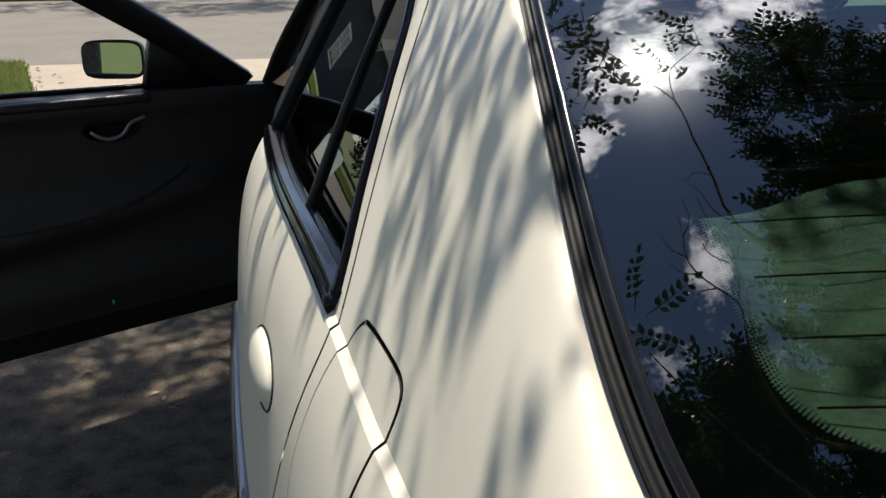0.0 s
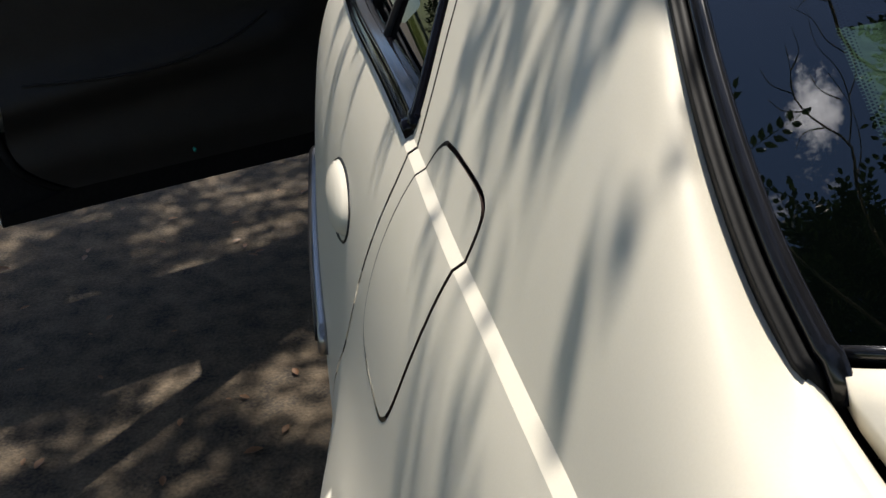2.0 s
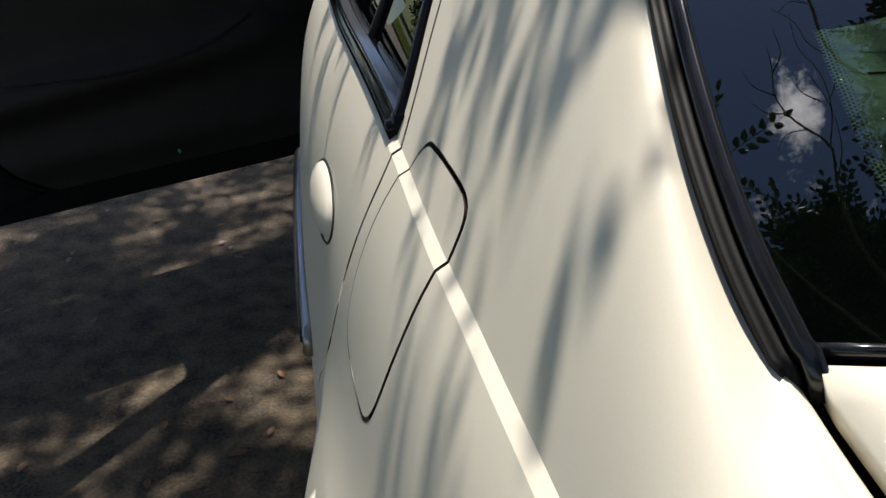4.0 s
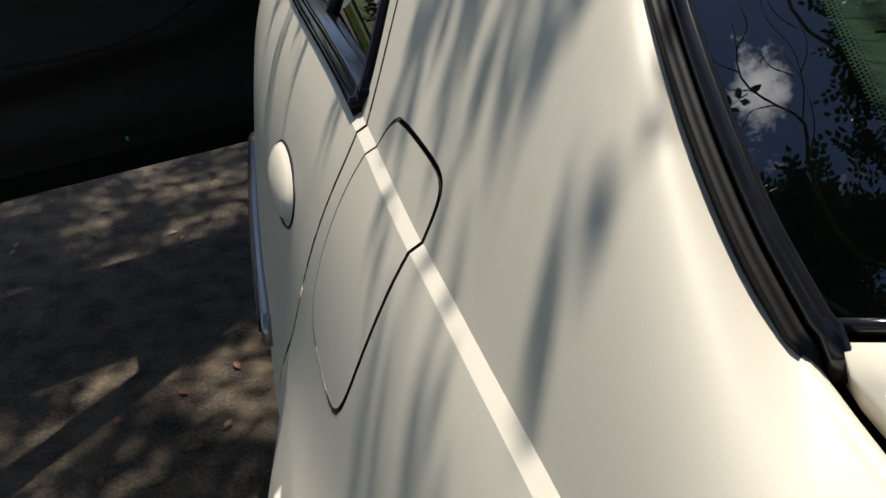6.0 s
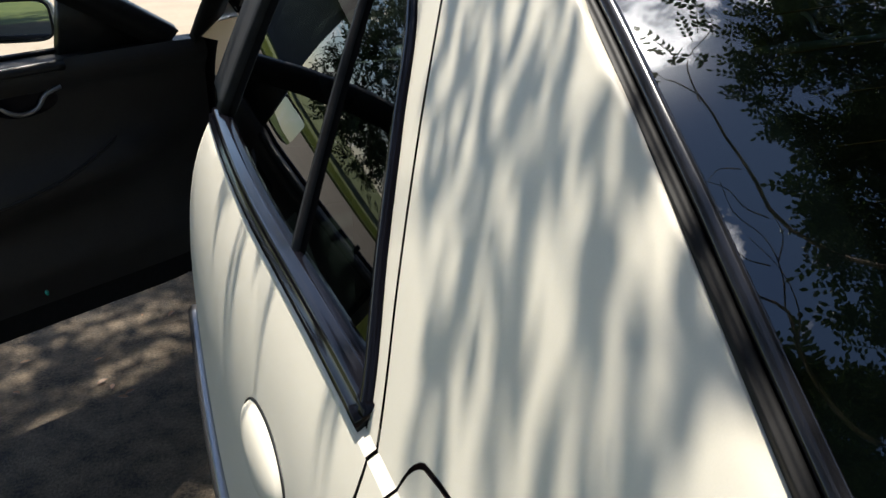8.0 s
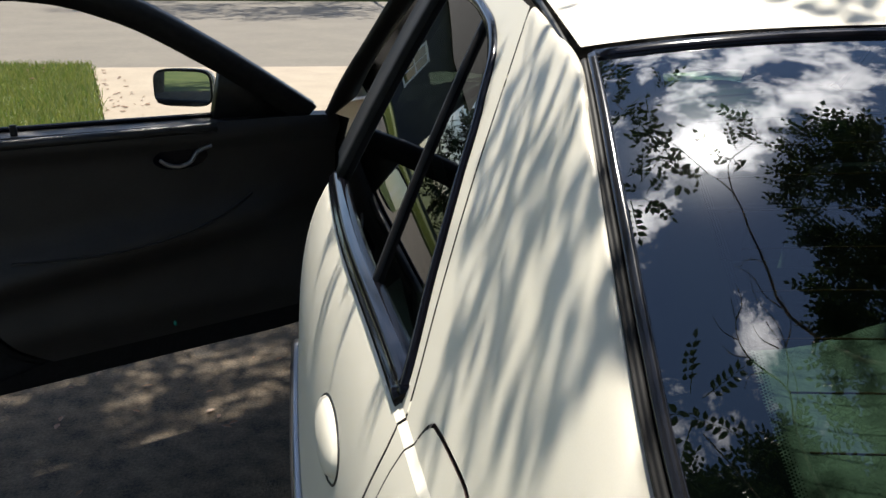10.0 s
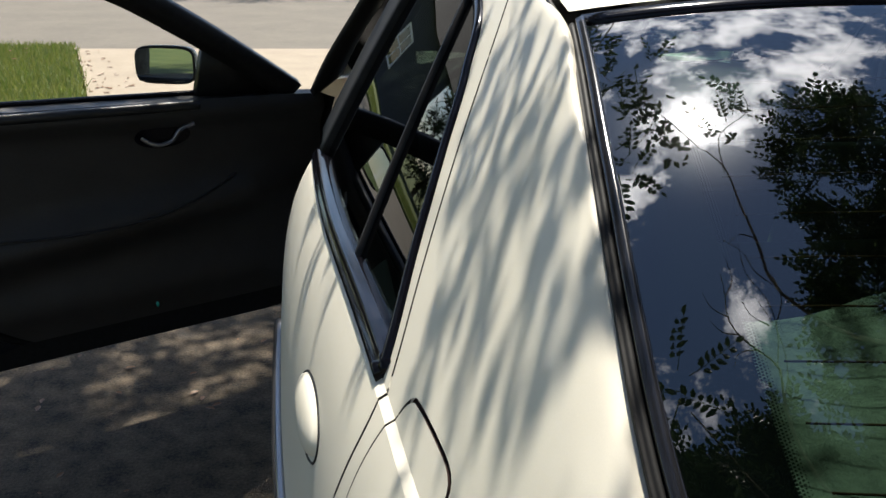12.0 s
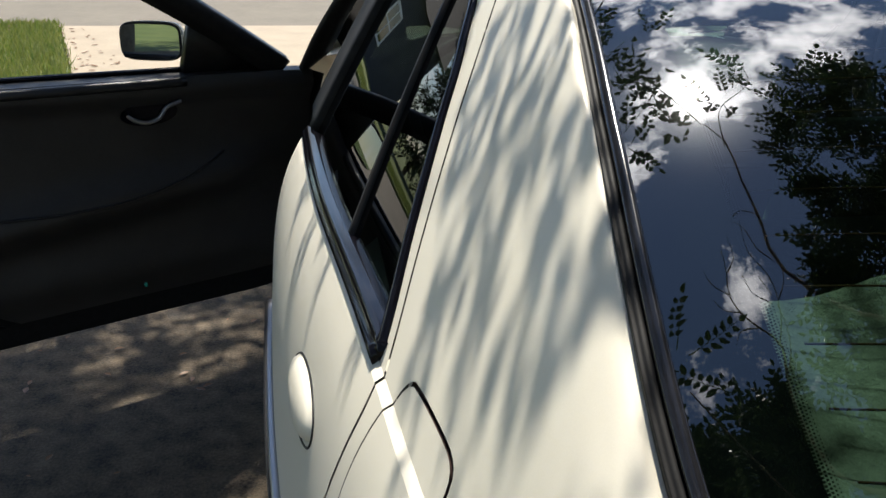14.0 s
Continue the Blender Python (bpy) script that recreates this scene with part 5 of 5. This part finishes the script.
# the loose leaflets whose shadows dapple the pillar
LOOSE = [(-0.551, 1.060), (-0.557, 1.074), (-0.546, 1.012), (-0.543, 0.989), (-0.542, 0.964), (-0.559, 0.857), (-0.537, 0.787), (-0.555, 0.814), (-0.535, 0.835), (-0.540, 0.850), (-0.528, 0.828),
         (-0.544, 0.903), (-0.539, 0.864), (-0.541, 0.929), (-0.557, 0.999), (-0.563, 1.006), (-0.584, 1.072), (-0.577, 0.994), (-0.570, 0.986), (-0.567, 0.927), (-0.549, 1.147), (-0.537, 1.071),
         (-0.524, 1.015), (-0.576, 1.068), (-0.572, 0.990), (-0.588, 1.065), (-0.516, 1.156), (-0.508, 1.094), (-0.507, 1.018), (-0.528, 1.139), (-0.562, 1.114), (-0.659, 1.444), (-0.666, 1.429),
         (-0.601, 1.039), (-0.521, 1.069), (-0.560, 1.050), (-0.554, 1.050), (-0.532, 0.915)]
sprig("crown", 41, [((x, y, 2.30), (0.006, 0.006, 0.01), 1) for x, y in LOOSE], 0.033, 0.014, 3)
sprig("crown", 32, [((-0.86, 0.20, 2.6), (0.03, 0.03, 0.02), 2), ((-0.84, 0.27, 2.6), (0.03, 0.03, 0.02), 2), ((-0.74, 0.10, 2.62), (0.04, 0.03, 0.02), 1), ((-0.82, 0.02, 2.65), (0.08, 0.06, 0.03), 2)], 0.040, 0.17)


# ---- grass, fallen leaves ----
GRASS = leaf_material("grass", (0.085, 0.15, 0.02), (0.26, 0.26, 0.075), 0.3)


def grass_mesh(name, rng, spots, low, high):
    """Blades at the spots: rows of x, y, z."""
    n = len(spots)
    h = rng.uniform(low, high, n)
    a = rng.uniform(0, 2 * np.pi, n)
    lean = rng.uniform(0.1, 0.8, n) * h
    w = 0.004 + 0.003 * rng.random(n)
    dx, dy = np.cos(a), np.sin(a)
    b = rng.uniform(0, 2 * np.pi, n)
    P = np.zeros((n, 3, 3))
    P[:, 0] = spots + np.stack((dx * w, dy * w, 0 * w), 1)
    P[:, 1] = spots - np.stack((dx * w, dy * w, 0 * w), 1)
    P[:, 2] = spots + np.stack((np.cos(b) * lean, np.sin(b) * lean, h), 1)
    me = bpy.data.meshes.new(name)
    me.from_pydata(P.reshape(-1, 3).tolist(), [], np.arange(3 * n).reshape(-1, 3).tolist())
    me.materials.append(GRASS)
    return new(name, me)


rng = np.random.default_rng(21)
pts = rng.uniform((-7.5, 5.2), (-2.45, 10.1), (70000, 2))
edge_x = np.where(pts[:, 1] < 6.8, -2.52, -2.52 - (pts[:, 1] - 6.8) * 0.26)
keep = pts[:, 0] < edge_x + rng.normal(0, 0.025, len(pts))
pts = pts[keep]
tagged(grass_mesh("grass", rng, np.column_stack((pts, np.full(len(pts), 0.015))), 0.03, 0.09), "short green and yellowing lawn grass", "grass", kind="stuff")
pts = rng.uniform((-16, 21.62), (6, 25.5), (50000, 2))
tagged(grass_mesh("grass", rng, np.column_stack((pts, np.full(len(pts), 0.05))), 0.06, 0.16), "sunlit grass verge across the street", "grass", kind="stuff")

LITTER = leaf_material("dry_leaf", (0.085, 0.035, 0.015), (0.24, 0.11, 0.035), 0.1)


def dry_leaf(x, y, size, turn, z=0.0, curl=0.3):
    bm = bmesh.new()
    outline = [(0, 0), (0.2, 0.16), (0.5, 0.24), (0.8, 0.15), (1, 0), (0.8, -0.15), (0.5, -0.24), (0.2, -0.16)]
    mid = [(0.25, 0), (0.55, 0), (0.8, 0)]
    f = lambda p: bm.verts.new((p[0] * size - size / 2, p[1] * size, 0.004 + size * curl * (abs(p[1]) * 1.6 + 0.5 * (p[0] - 0.5) ** 2)))
    o, m = [f(p) for p in outline], [f(p) for p in mid]
    for q in ((o[0], m[0], o[1]), (o[1], m[0], m[1], o[2]), (o[2], m[1], m[2], o[3]), (o[3], m[2], o[4]), (o[4], m[2], o[5]), (o[5], m[2], m[1], o[6]), (o[6], m[1], m[0], o[7]), (o[7], m[0], o[0])):
        bm.faces.new(q[::-1])
    ob = obj("fallen_leaf", bm, LITTER)
    ob.location = (x, y, z)
    ob.rotation_euler = (0, 0, turn)
    return tagged(ob, "curled dry brown leaf lying on the ground", "leaf", "fallen leaves")


dry_leaf(-1.062, 1.164, 0.042, 0.3)
dry_leaf(-1.49, 1.179, 0.036, 1.3)
for k in range(12):
    dry_leaf(-1.93 + rng.normal(0, 0.07), 2.05 + rng.normal(0, 0.09), rng.uniform(0.04, 0.07), rng.uniform(0, 6.3), 0.002 * k)
for k in range(80):
    dry_leaf(rng.uniform(-2.3, -0.95), rng.uniform(0.6, 3.6), rng.uniform(0.014, 0.036), rng.uniform(0, 6.3))
for k in range(60):
    y = rng.uniform(6.3, 9.9)
    dry_leaf(-2.5 - max(0, y - 6.8) * 0.26 + abs(rng.normal(0, 0.22)), y, rng.uniform(0.03, 0.07), rng.uniform(0, 6.3))
for k in range(25):
    dry_leaf(rng.uniform(-6, -3.2), rng.uniform(6, 9.9), rng.uniform(0.04, 0.08), rng.uniform(0, 6.3), 0.06)


# ---- house across the street ----
SIDING = material("slate_siding", (0.045, 0.05, 0.06), 0.7, var=0.15, scale=3)
WHITE = material("white_trim", (0.78, 0.78, 0.76), 0.5, var=0.04, scale=6)
SHINGLE = material("roof_shingle", (0.05, 0.048, 0.046), 0.9, var=0.25, scale=5, bump=0.4, bump_scale=30)
PANE = glass_material("house_glass", (0.1, 0.12, 0.12))


def house(x, y):
    h = new("house", None)
    h.location = (x, y, 0)
    bm = bmesh.new()
    box(bm, (-6, 0, 0), (6, 8, 3.9))
    for k in range(24):
        box(bm, (-6.015, -0.02, 0.30 + k * 0.15), (6.015, 0.0, 0.43 + k * 0.15))
    part("wall", bm, SIDING, h, "dark slate lap siding", False)
    bm = bmesh.new()
    V = [bm.verts.new(p) for p in ((-6.5, -0.6, 3.85), (6.5, -0.6, 3.85), (6.5, 8.6, 3.85), (-6.5, 8.6, 3.85), (-6.5, 4, 6.6), (6.5, 4, 6.6))]
    for q in ((0, 1, 5, 4), (2, 3, 4, 5), (0, 4, 3), (1, 2, 5), (0, 3, 2, 1)):
        bm.faces.new([V[k] for k in q])
    part("roof", bm, SHINGLE, h, "", False)
    for wx in (-1.4, 3.2):
        bm = bmesh.new()
        for lo, hi in (((wx - 0.62, -0.08, 0.95), (wx - 0.5, -0.02, 2.35)), ((wx + 0.5, -0.08, 0.95), (wx + 0.62, -0.02, 2.35)), ((wx - 0.62, -0.08, 2.35), (wx + 0.62, -0.02, 2.47)), ((wx - 0.66, -0.12, 0.85), (wx + 0.66, -0.02, 0.95)), ((wx - 0.03, -0.07, 0.95), (wx + 0.03, -0.02, 2.35)), ((wx - 0.5, -0.065, 1.62), (wx + 0.5, -0.025, 1.68))):
            box(bm, lo, hi)
        w = part("window", bm, WHITE, h, "white window frame with crossing bars", False)
        bm = bmesh.new()
        box(bm, (wx - 0.5, -0.045, 0.95), (wx + 0.5, -0.035, 2.35))
        part("pane", bm, PANE, w, "", False)
    bm = bmesh.new()
    box(bm, (4.5, -0.07, 0.15), (5.45, -0.02, 2.2), 0.01)
    part("door", bm, WHITE, h, "white front door", False)
    return tagged(h, "low dark-sided house with white-framed windows", "house")


house(-4.2, 33)
